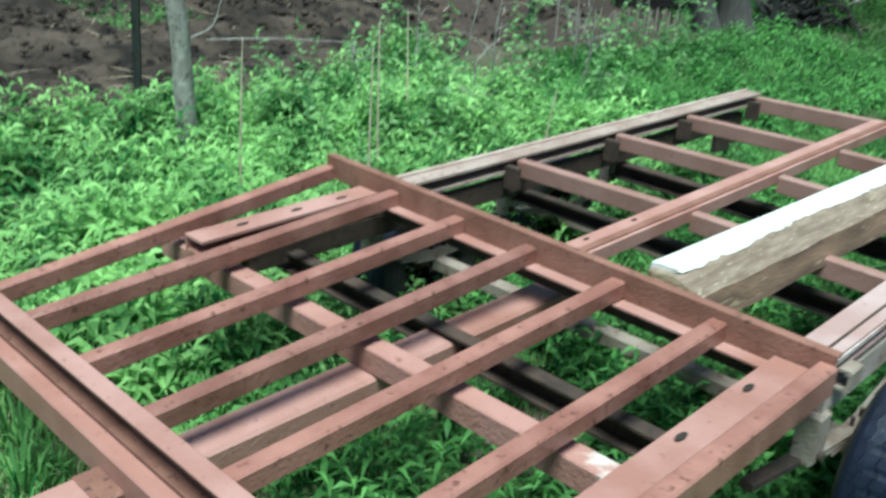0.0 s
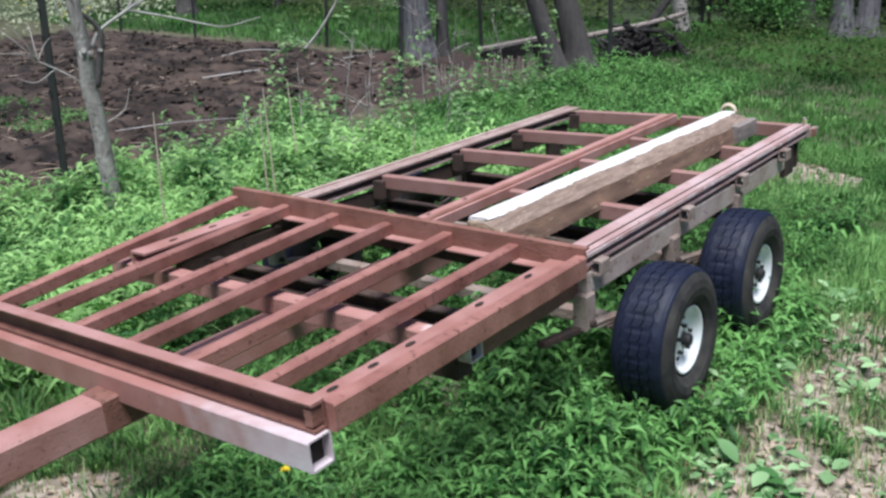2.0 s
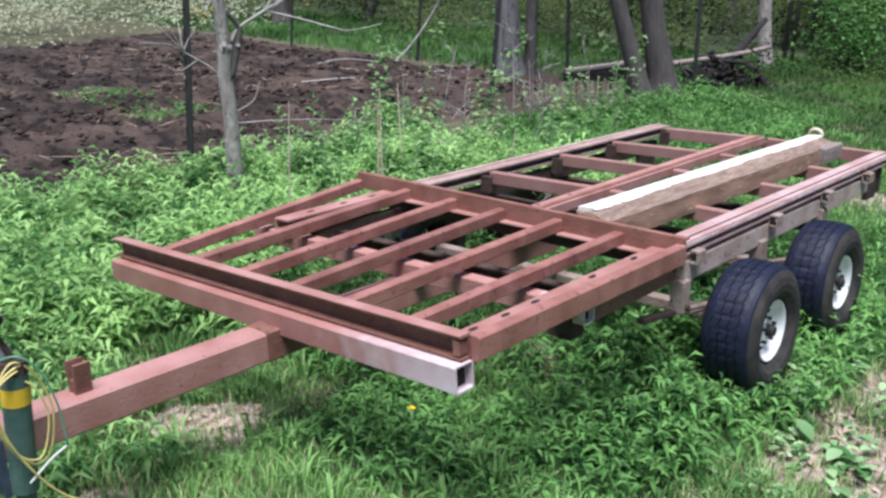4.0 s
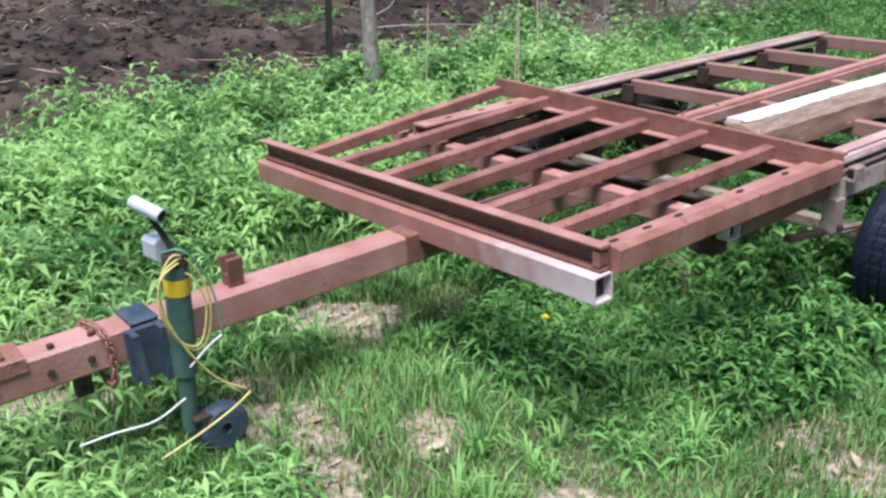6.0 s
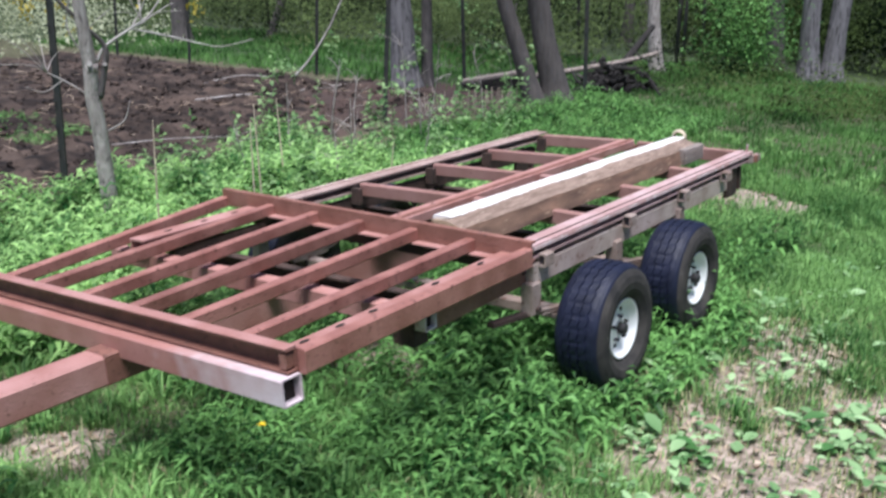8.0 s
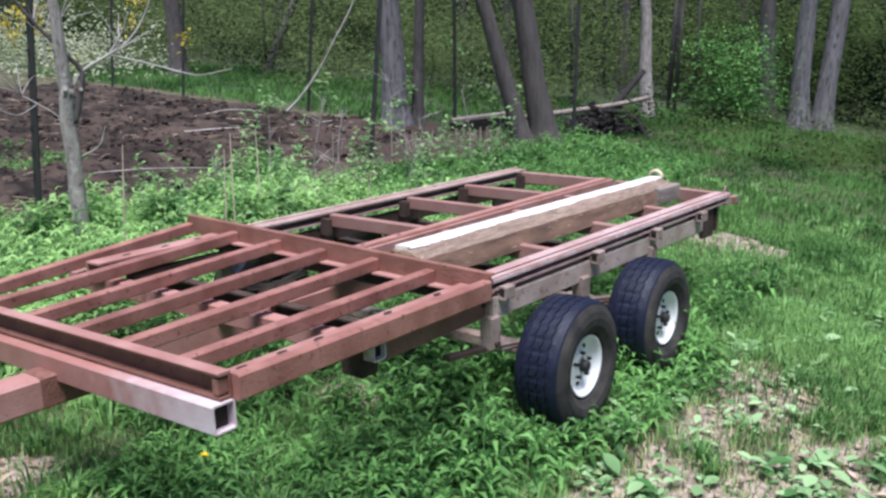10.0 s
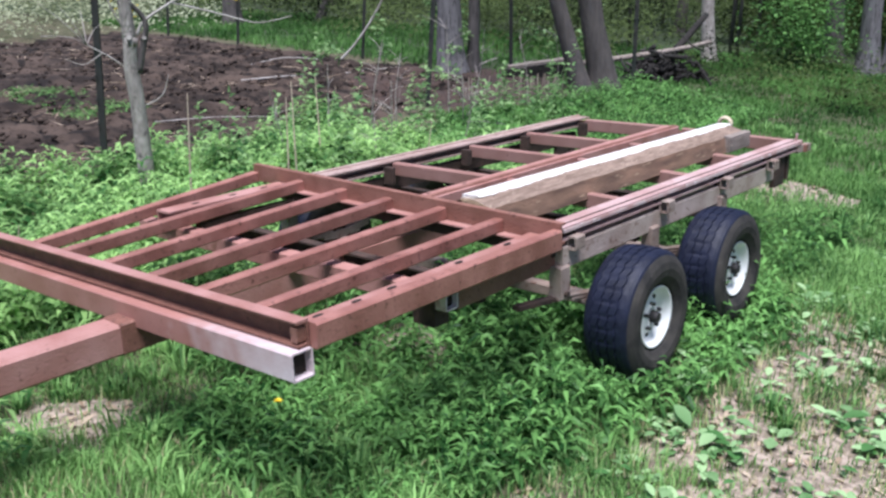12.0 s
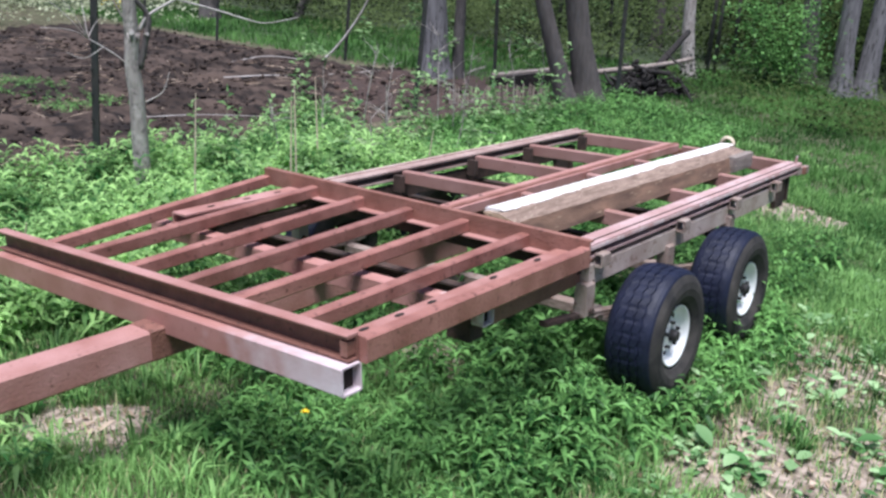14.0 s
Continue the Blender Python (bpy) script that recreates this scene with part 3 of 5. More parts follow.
def build_tongue():
    beam = part("tongue", bar((0.066, -1.95, 0.532), (0.060, 1.75, 0.532), 0.125, 0.118, 0.01), PINK, trailer, "long square drawbar tube in chalky red primer")
    # doubler sleeve where the drawbar passes under the front tube
    part("splice_plate", bar((0.064, -0.115, 0.5345), (0.063, 0.10, 0.5345), 0.129, 0.120, 0.006), DARK_BROWN, beam)
    # upright lug with a fork
    bm = bmesh.new()
    for dx in (-0.018, 0.018):
        sweep(bm, (0.06 + dx, -0.80, 0.532), (0.06 + dx * 1.5, -0.80, 0.635), [(-0.006, -0.028), (0.006, -0.028), (0.006, 0.028), (-0.006, 0.028)], up=(0, 1, 0))
    sweep(bm, (0.035, -0.80, 0.575), (0.085, -0.80, 0.575), box_outline(0.05, 0, -0.04, 0.002))
    part("lug", bm, DARK_BROWN, trailer)
    # coupler plates, bolts and chain
    bm = bmesh.new()
    sweep(bm, (0.066, -1.60, 0.60), (0.066, -1.55, 0.56), box_outline(0.10, 0, -0.045, 0.004))
    sweep(bm, (0.066, -2.02, 0.545), (0.066, -1.50, 0.545), box_outline(0.138, 0, -0.05, 0.004))
    part("coupler", bm, RUST, trailer, "rusty coupler sleeve")
    for y in (-1.30, -1.42, -1.58):
        part("bolt", tube(bmesh.new(), [(0.10, y, 0.528), (0.10, y, 0.545)], 0.012, 6), DARK_RUST_AND_SHADE, trailer)
        part("bolt", tube(bmesh.new(), [(0.128, y - 0.02, 0.47), (0.136, y - 0.02, 0.47)], 0.013, 6), DARK_RUST_AND_SHADE, trailer)
    part("hanger", bar((0.066, -1.37, 0.42), (0.066, -1.32, 0.42), 0.04, 0.09, 0.004), DARK_RUST_AND_SHADE, trailer)
    chain = thing("safety_chain", "short rusty chain looped round the drawbar", "chain", leaning=True)
    loop = spline([(0.0, -1.30, 0.54), (0.07, -1.285, 0.548), (0.136, -1.27, 0.53), (0.145, -1.262, 0.44), (0.13, -1.27, 0.36), (0.05, -1.28, 0.37)], 4)
    for i, (a, b) in enumerate(zip(loop, loop[1:])):
        mid, along = (a + b) / 2, (b - a).normalized()
        side = along.orthogonal().normalized()
        if i % 2:
            side = along.cross(side)
        ring = [mid + along * 0.021 * math.cos(k * math.pi / 4) + side * 0.011 * math.sin(k * math.pi / 4) for k in range(9)]
        part("link", tube(bmesh.new(), ring, 0.0042, 5, caps=False), RUST, chain)


def build_jack():
    jack = thing("tongue_jack", "worn green crank jack with caster wheel clamped to drawbar", "jack", leaning=True)
    x, y = 0.205, -1.075

    def on(z, dx=0.0, dy=0.0):
        """A place beside the jack's leaning axis."""
        f = (z - 0.12) / 0.63
        return (x - 0.006 + 0.034 * f + dx, y - 0.004 + 0.026 * f + dy, z)

    part("outer_tube", tube(bmesh.new(), [on(0.36), on(0.735)], 0.039, 20), JACK_GREEN, jack, smooth=False)
    part("inner_tube", tube(bmesh.new(), [on(0.15), on(0.37)], 0.028, 16), JACK_GREEN, jack)
    part("label_band", tube(bmesh.new(), [on(0.640), on(0.695)], 0.0405, 20, caps=False), YELLOW, jack, "yellow label band")
    part("gear_head", bar(on(0.822, -0.088, -0.035), on(0.822, -0.012, -0.025), 0.06, 0.075, 0.012), JACK_LIGHT, jack, "pale grey gear head")
    part("cap", tube(bmesh.new(), [on(0.735), on(0.770), on(0.777)], [0.04, 0.038, 0.022], 14), DARK_RUST_AND_SHADE, jack)
    crank = part("crank_arm", tube(bmesh.new(), [on(0.76), on(0.79, -0.002, -0.004), (x, y - 0.025, 0.905)], 0.0095, 8), DARK_RUST_AND_SHADE, jack)
    bm = tube(bmesh.new(), [(x - 0.035, y - 0.052, 0.938), (x + 0.055, y - 0.004, 0.902)], 0.0215, 14)
    part("grip", bm, JACK_LIGHT, crank, "pale plastic grip sleeve")
    part("grip_bore", tube(bmesh.new(), [(x + 0.0548, y - 0.0041, 0.9021), (x + 0.0568, y - 0.003, 0.9013)], 0.0165, 12), HOLE, crank)
    # clamp bracket on the side of the drawbar
    bm = bmesh.new()
    sweep(bm, (0.150, -1.165, 0.53), (0.150, -1.165, 0.36), [(-0.012, -0.052), (0.012, -0.052), (0.012, 0.052), (-0.012, 0.052)], up=(0, 1, 0))
    sweep(bm, (0.178, -1.20, 0.53), (0.182, -1.19, 0.36), [(-0.03, -0.01), (0.03, -0.01), (0.03, 0.01), (-0.03, 0.01)], up=(0, 1, 0))
    sweep(bm, (0.178, -1.115, 0.535), (0.178, -1.115, 0.35), [(-0.03, -0.01), (0.03, -0.01), (0.03, 0.01), (-0.03, 0.01)], up=(0, 1, 0))
    part("clamp_bracket", bm, JACK_BLUE, jack, "grey-blue clamp bracket")
    part("clamp_plate", bar((0.068, -1.19, 0.5445), (0.068, -1.10, 0.5445), 0.14, 0.008, 0.002), JACK_BLUE, jack)
    fork = bmesh.new()
    for dx in (-0.035, 0.035):
        sweep(fork, (x + 0.02 + dx, y + 0.02, 0.20), (x + 0.02 + dx, y + 0.08, 0.12), [(-0.003, -0.012), (0.003, -0.012), (0.003, 0.012), (-0.003, 0.012)], up=(0, 1, 0))
    sweep(fork, (x - 0.018, y + 0.02, 0.205), (x + 0.058, y + 0.02, 0.205), box_outline(0.06, 0, -0.01, 0.001))
    part("fork", fork, DARK_RUST_AND_SHADE, jack)
    wheel = lathe(bmesh.new(), [(-0.03, 0.02), (-0.03, 0.07), (-0.016, 0.086), (0.016, 0.086), (0.03, 0.07), (0.03, 0.02)], (x + 0.03, y + 0.09, 0.135), 24, close=True)
    part("caster_wheel", wheel, JACK_BLUE, jack)
    # loose wiring slung over the jack
    for name, mat, r, pts, label in (
            ("trailer_wiring", WIRE_YELLOW, 0.0045, [(0.20, -0.998, 0.70), (0.245, -1.028, 0.735), (0.25, -1.098, 0.70), (0.255, -1.128, 0.60), (0.25, -1.098, 0.50), (0.25, -1.038, 0.44), (0.25, -0.988, 0.47),
                                                    (0.25, -0.968, 0.58), (0.245, -0.998, 0.69), (0.245, -1.058, 0.745), (0.25, -1.118, 0.66), (0.26, -1.108, 0.54), (0.265, -1.048, 0.42), (0.27, -0.978, 0.33), (0.28, -0.898, 0.27)], "yellow wire looped over the tongue jack"),
            ("trailer_wiring", WIRE_YELLOW, 0.004, [(0.21, -1.02, 0.69), (0.252, -1.05, 0.72), (0.258, -1.115, 0.68), (0.262, -1.125, 0.58), (0.258, -1.08, 0.48), (0.258, -1.02, 0.46), (0.258, -0.985, 0.56), (0.252, -1.01, 0.66), (0.23, -1.06, 0.70)], "yellow wire coil hung on the tongue jack"),
            ("trailer_wiring", WIRE_GREEN, 0.004, [(0.21, -1.078, 0.75), (0.25, -1.038, 0.76), (0.255, -0.988, 0.70), (0.255, -0.953, 0.58), (0.255, -0.943, 0.46)], "green wire hanging from the tongue jack"),
            ("trailer_wiring", WIRE_WHITE, 0.0045, [(0.255, -0.948, 0.46), (0.255, -0.998, 0.44), (0.26, -1.068, 0.40)], "short white wire by the tongue jack"),
            ("trailer_wiring", WIRE_WHITE, 0.0045, [(0.20, -1.418, 0.25), (0.22, -1.318, 0.26), (0.24, -1.198, 0.26), (0.26, -1.098, 0.31)], "white cable trailing under the drawbar"),
            ("trailer_wiring", WIRE_YELLOW, 0.005, [(0.30, -1.218, 0.16), (0.30, -1.098, 0.19), (0.30, -0.978, 0.23), (0.30, -0.898, 0.27)], "yellow cable end lying in the grass")):
        w = thing(name, label, "wire", leaning=True)
        pts = [(a + 0.020, b - 0.010, c + 0.03 * min(1, max(0, (c - 0.35) * 5))) for a, b, c in pts]
        part("wire", tube(bmesh.new(), spline(pts, 6), r * 0.78, 7), mat, w, smooth=True)


def build_wheel(hub, side):
    """A wheel whose outer face points to side (1 right, -1 left); hub is the middle of the outer rim."""
    hx, hy, hz = hub
    c = Vector((hx - side * 0.112, hy, hz))
    wheel = part("wheel", lathe(bmesh.new(), [(-0.05, 0.02), (-0.05, 0.06), (0.03, 0.06), (0.03, 0.02)], c, 16, close=True), DARK_RUST_AND_SHADE, trailer)
    R, W = 0.304, 0.118
    # deep bulging sidewall and shoulder, then ribs and zigzag grooves of the tread, back down to the bead
    flank = [(0.050, 0.128), (0.072, 0.140), (0.104, 0.158), (W + 0.006, 0.190), (W + 0.010, 0.222), (W + 0.004, 0.252), (W - 0.006, 0.272), (W - 0.012, 0.282)]
    across = [(0.100, -0.014), (0.086, -0.005), (0.066, 0), (0.064, -0.0045), (0.057, -0.0045), (0.055, 0.001), (0.026, 0.003), (0.024, -0.004), (0.018, -0.004), (0.016, 0.003),
              (-0.016, 0.003), (-0.018, -0.004), (-0.024, -0.004), (-0.026, 0.003), (-0.055, 0.001), (-0.057, -0.0045), (-0.064, -0.0045), (-0.066, 0), (-0.086, -0.005), (-0.100, -0.014)]
    sides = 128
    bm = bmesh.new()
    rings = []
    for k in range(sides):
        ang = 2 * math.pi * k / sides
        zig = 0.0045 * (1, 0.2, -1, 0.2)[k % 4]
        line = list(flank)
        for x, d in across:
            edge = abs(x) > 0.08
            cut = -0.003 if k % 4 == 3 and 0.015 < abs(x) < 0.03 else 0
            line.append((x + (0 if edge else zig), R + d + cut))
        line += [(-x, r) for x, r in flank[::-1]]
        rings.append([bm.verts.new(c + Vector((x, r * math.cos(ang), r * math.sin(ang)))) for x, r in line])
    m = len(rings[0])
    for r0, r1 in zip(rings, rings[1:] + rings[:1]):
        for i in range(m):
            f = bm.faces.new((r0[i], r0[(i + 1) % m], r1[(i + 1) % m], r1[i]))
            f.material_index = 0 if len(flank) - 1 <= i < m - len(flank) else 1
    part("tyre", bm, [RUBBER, SIDEWALL], wheel, "worn black tyre with zigzag tread")
    s = side
    rim = [(s * 0.076, 0.130), (s * 0.096, 0.144), (s * 0.100, 0.142), (s * 0.098, 0.134), (s * 0.080, 0.126), (s * 0.058, 0.112), (s * 0.050, 0.092), (s * 0.058, 0.072), (s * 0.072, 0.054), (s * 0.076, 0.030), (s * 0.010, 0.027)]
    part("rim", lathe(bmesh.new(), rim, c, 40), RIM_WHITE, wheel, "white painted steel rim set deep in the tyre", smooth=True)
    part("hub_cap", lathe(bmesh.new(), [(s * 0.020, 0.030), (s * 0.098, 0.028), (s * 0.108, 0.022), (s * 0.112, 0.001)], c, 18), GREASE, wheel, "greasy dark hub cap")
    for k in range(5):
        a = 2 * math.pi * k / 5 + 0.3
        p = c + Vector((s * 0.066, 0.058 * math.cos(a), 0.058 * math.sin(a)))
        part("wheel_nut", tube(bmesh.new(), [p, p + Vector((s * 0.022, 0, 0))], 0.009, 6), GREASE, wheel)
        a += 0.63
        p = c + Vector((s * 0.050, 0.092 * math.cos(a), 0.092 * math.sin(a)))
        part("vent_hole", tube(bmesh.new(), [p, p + Vector((s * 0.004, 0, 0))], 0.013, 10), HOLE, wheel)


def build_running_gear():
    for hy in (1.785, 2.649):
        part("axle", bar((-1.02, hy, 0.292), (1.20, hy, 0.284), 0.06, 0.06, 0.008), GREY_STEEL, trailer)
        build_wheel((1.285, hy, 0.236), 1)
        build_wheel((-1.02, hy, 0.250), -1)
        for x in (1.0, -0.78):
            pack = bmesh.new()
            for i, reach in enumerate((0.36, 0.30, 0.22, 0.14)):
                z = 0.330 - 0.011 * i
                sweep(pack, (x, hy - reach, z + 0.06 * (reach / 0.36) ** 2), (x, hy - 0.05, z), box_outline(0.045, 0, -0.009, 0.001))
                sweep(pack, (x, hy - 0.05, z), (x, hy + 0.05, z), box_outline(0.045, 0, -0.009, 0.001))
                sweep(pack, (x, hy + 0.05, z), (x, hy + reach, z + 0.06 * (reach / 0.36) ** 2), box_outline(0.045, 0, -0.009, 0.001))
            spring = part("leaf_spring", pack, GREY_STEEL, trailer)
            clamp = tube(bmesh.new(), [(x, hy - 0.035, 0.36), (x, hy - 0.035, 0.225), (x, hy + 0.035, 0.225), (x, hy + 0.035, 0.36)], 0.007, 6)
            part("u_bolt", clamp, DARK_RUST_AND_SHADE, spring)
    for x in (1.0, -0.78):
        for y, low in ((1.42, 0.375), (2.217, 0.385), (3.01, 0.375)):
            part("spring_hanger", bar((x, y - 0.035, 0.52), (x, y + 0.035, 0.52), 0.06, 0.52 - low, 0.006), GREY_STEEL, trailer, "pale weathered spring hanger")
            part("shackle_pin", tube(bmesh.new(), [(x - 0.045, y, low + 0.025), (x + 0.045, y, low + 0.025)], 0.014, 8), DARK_RUST_AND_SHADE, trailer)
    part("brace", bar((0.96, 1.16, 0.41), (0.99, 1.44, 0.385), 0.04, 0.025, 0.004), DARK_RUST_AND_SHADE, trailer)


build_platform()
build_chassis()
build_tongue()
build_jack()
build_running_gear()


# ---- timber and coil on the deck ----
def build_timber():
    beam = thing("timber_beam", "heavy weathered timber with flaking white paint on top", "beam", leaning=True)
    near, far = (0.555, 1.425), (0.675, 3.92)
    rng = random.Random(4)
    n = 26
    bm = bmesh.new()
    # left edge, right edge of the white top, grey chamfer, lower side
    outline = [(-0.105, 0.0), (-0.014, 0.002), (0.088, -0.030), (0.102, -0.125), (-0.105, -0.128)]
    rings = []
    for i in range(n + 1):
        f = i / n
        cx, cy = near[0] + (far[0] - near[0]) * f, near[1] + (far[1] - near[1]) * f
        z = 0.752 + 0.014 * f
        pull = 0.012 if i in (0, n) else 0.0
        rings.append([bm.verts.new((cx + a * (1 - pull * 4) + rng.uniform(-0.003, 0.003), cy, z + b * (1 - pull * 2) - pull * 0.6 + rng.uniform(-0.002, 0.002))) for a, b in outline])
    for r0, r1 in zip(rings, rings[1:]):
        for k, m in enumerate((0, 1, 2, 3, 3)):
            bm.faces.new((r0[k], r0[(k + 1) % 5], r1[(k + 1) % 5], r1[k])).material_index = m
    for ring in (rings[0][::-1], rings[-1]):
        bm.faces.new(ring).material_index = 4
    part("timber", bm, [OLD_WOOD, WORN_CHAMFER, TAN_WOOD, OLD_WOOD, END_GRAIN], beam)
    # thick flaking paint skin on the top, ragged along one edge
    bm = bmesh.new()
    rows = []
    steps = 120
    for i in range(steps + 1):
        f = i / steps
        cx, cy = near[0] + (far[0] - near[0]) * f, near[1] + 0.025 + (far[1] - near[1] - 0.02) * f
        z = 0.7565 + 0.014 * f + rng.uniform(0, 0.0015)
        ragged = -0.008 - 0.006 * f + rng.uniform(-0.005, 0.005) + 0.006 * math.sin(f * 17) + 0.004 * math.sin(f * 61)
        rows.append([bm.verts.new((cx + a, cy, z + b)) for a, b in ((-0.113, -0.025), (-0.108, 0.0), (-0.07, 0.004), (ragged - 0.01, 0.003), (ragged, -0.004))])
    for r0, r1 in zip(rows, rows[1:]):
        for k in range(4):
            bm.faces.new((r0[k], r0[k + 1], r1[k + 1], r1[k]))
    bm.faces.new(rows[0][::-1])
    bm.faces.new(rows[-1])
    part("paint_skin", bm, WHITE_PAINT, beam, "thick flaking white paint")
    part("end_block", bar((0.760, 3.62, 0.742), (0.770, 3.90, 0.744), 0.05, 0.10, 0.006), GREY_WOOD, beam)
    coil = thing("rope_coil", "small pale coil of rope at the timber's far end", "rope", leaning=True)
    for i, r in enumerate((0.040, 0.044, 0.038)):
        ring = [(0.60 + r * math.cos(a), 3.95 + 0.010 * i, 0.765 + r * math.sin(a)) for a in (2 * math.pi * k / 20 for k in range(21))]
        part("loop", tube(bmesh.new(), ring, 0.009, 6, caps=False), STRAW, coil, smooth=True)


WORN_CHAMFER = material("worn_brown_chamfer", (0.30, 0.215, 0.165), (0.17, 0.115, 0.085), 7, 0.8, 0.0, (0.46, 0.37, 0.28), 22, 0.6, 0.6, 40, stretch=(6, 1.2, 6))
END_GRAIN = material("split_tan_end_grain", (0.52, 0.38, 0.24), (0.36, 0.24, 0.15), 14, 0.85, 0.0, (0.14, 0.08, 0.05), 30, 0.62, 0.5, 60)
build_timber()


# ---- fence posts round the garden ----
def ground_at(x, y):
    return float(height(x, y))


def build_post(base, top, r):
    x, y = base
    z = ground_at(x, y)
    post = thing("fence_post", "dark steel fence post beside the tilled garden", "fence post", "garden fence posts", (x, y, z))
    d = Vector((top[0] - x, top[1] - y, top[2] - z))
    p = Vector((x, y, z - 0.15))
    bm = sweep(bmesh.new(), p, Vector((x, y, z)) + d, [(-r, -r * 0.3), (-0.25 * r, -r * 0.3), (-0.25 * r, -r), (0.25 * r, -r), (0.25 * r, -r * 0.3), (r, -r * 0.3), (r, r * 0.3), (-r, r * 0.3)], up=(0.5, -0.8, 0))
    part("stake", bm, POST_STEEL, post)
    for k in range(8):
        f = 0.25 + 0.09 * k
        q = Vector((x, y, z)) + d * f
        part("stud", bar(q + Vector((-0.008, -r, 0)), q + Vector((0.008, -r, 0)), 0.012, 0.018, 0.002), POST_STEEL, post)


for base, top, r in (((-3.49, 1.79), (-3.46, 1.85, 2.1), 0.026), ((-4.05, 6.2), (-4.0, 6.27, 2.1), 0.027), ((-4.98, 9.12), (-5.05, 9.06, 2.15), 0.026), ((-2.69, 8.65), (-2.75, 8.62, 2.05), 0.026),
                     ((-7.4, 8.41), (-7.35, 8.46, 2.1), 0.024), ((-10.35, 8.2), (-10.3, 8.25, 2.1), 0.023), ((-12.41, 8.11), (-12.36, 8.18, 2.1), 0.024)):
    build_post(base, top, r)


# ---- trees ----
def crown(rng, centre, spread, count, size, mat, parent, name="crown"):
    """A loose crown: leaves round many clump middles."""
    clumps = centre + rng.normal(0, 1, (max(6, count // 28), 3)) * np.array(spread)
    pick = rng.integers(0, len(clumps), count)
    base = clumps[pick] + rng.normal(0, 0.22, (count, 3)) * np.array(spread).mean() * 0.55
    way = rng.normal(0, 1, (count, 3)) + (0, 0, -0.2)
    v, t = leaves(base, way, rng.uniform(0.7, 1.3, count) * size, rng.uniform(0.45, 0.65, count) * size, 0.15)
    return soup(name, v, t, mat, "", "", parent)


def build_tree(seed, base, top, r, bark, label, tall=7.0):
    rng = random.Random(seed)
    x, y = base
    z = ground_at(x, y)
    tree = thing("tree", label, "tree", "woodland trees", (x, y, z))
    way = Vector((top[0] - x, top[1] - y, top[2] - z))
    way = way / way.z
    pts, radii = [], []
    for f in (-0.3, 0.0, 0.12, 0.35, 0.8, 1.6, 2.6, 3.8, 5.2, tall):
        wob = 0.02 * f
        pts.append(Vector((x, y, z)) + way * f + Vector((rng.uniform(-wob, wob), rng.uniform(-wob, wob), 0)))
        radii.append(r * (1.45 if f <= 0 else 1.2 if f < 0.2 else 1.04 if f < 0.5 else 1.0 - 0.11 * f))
    bm = tube(bmesh.new(), pts, radii, 14)
    for v in bm.verts:
        v.co += Vector((rng.uniform(-1, 1), rng.uniform(-1, 1), 0)) * r * 0.07
    part("trunk", bm, bark, tree, smooth=True)
    for k in range(6):
        f = rng.uniform(2.8, tall - 0.8)
        p = Vector((x, y, z)) + way * f
        a = rng.uniform(0, 6.28)
        out = Vector((math.cos(a), math.sin(a), 0.7))
        l = rng.uniform(0.8, 1.8)
        part("limb", tube(bmesh.new(), [p, p + out * l * 0.5 + Vector((0, 0, 0.05)), p + out * l + Vector((0, 0, 0.35))], [r * 0.35, r * 0.22, r * 0.08], 7), bark, tree, smooth=True)
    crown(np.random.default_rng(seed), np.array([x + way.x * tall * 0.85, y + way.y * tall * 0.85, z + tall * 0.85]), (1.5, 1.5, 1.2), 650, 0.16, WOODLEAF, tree)


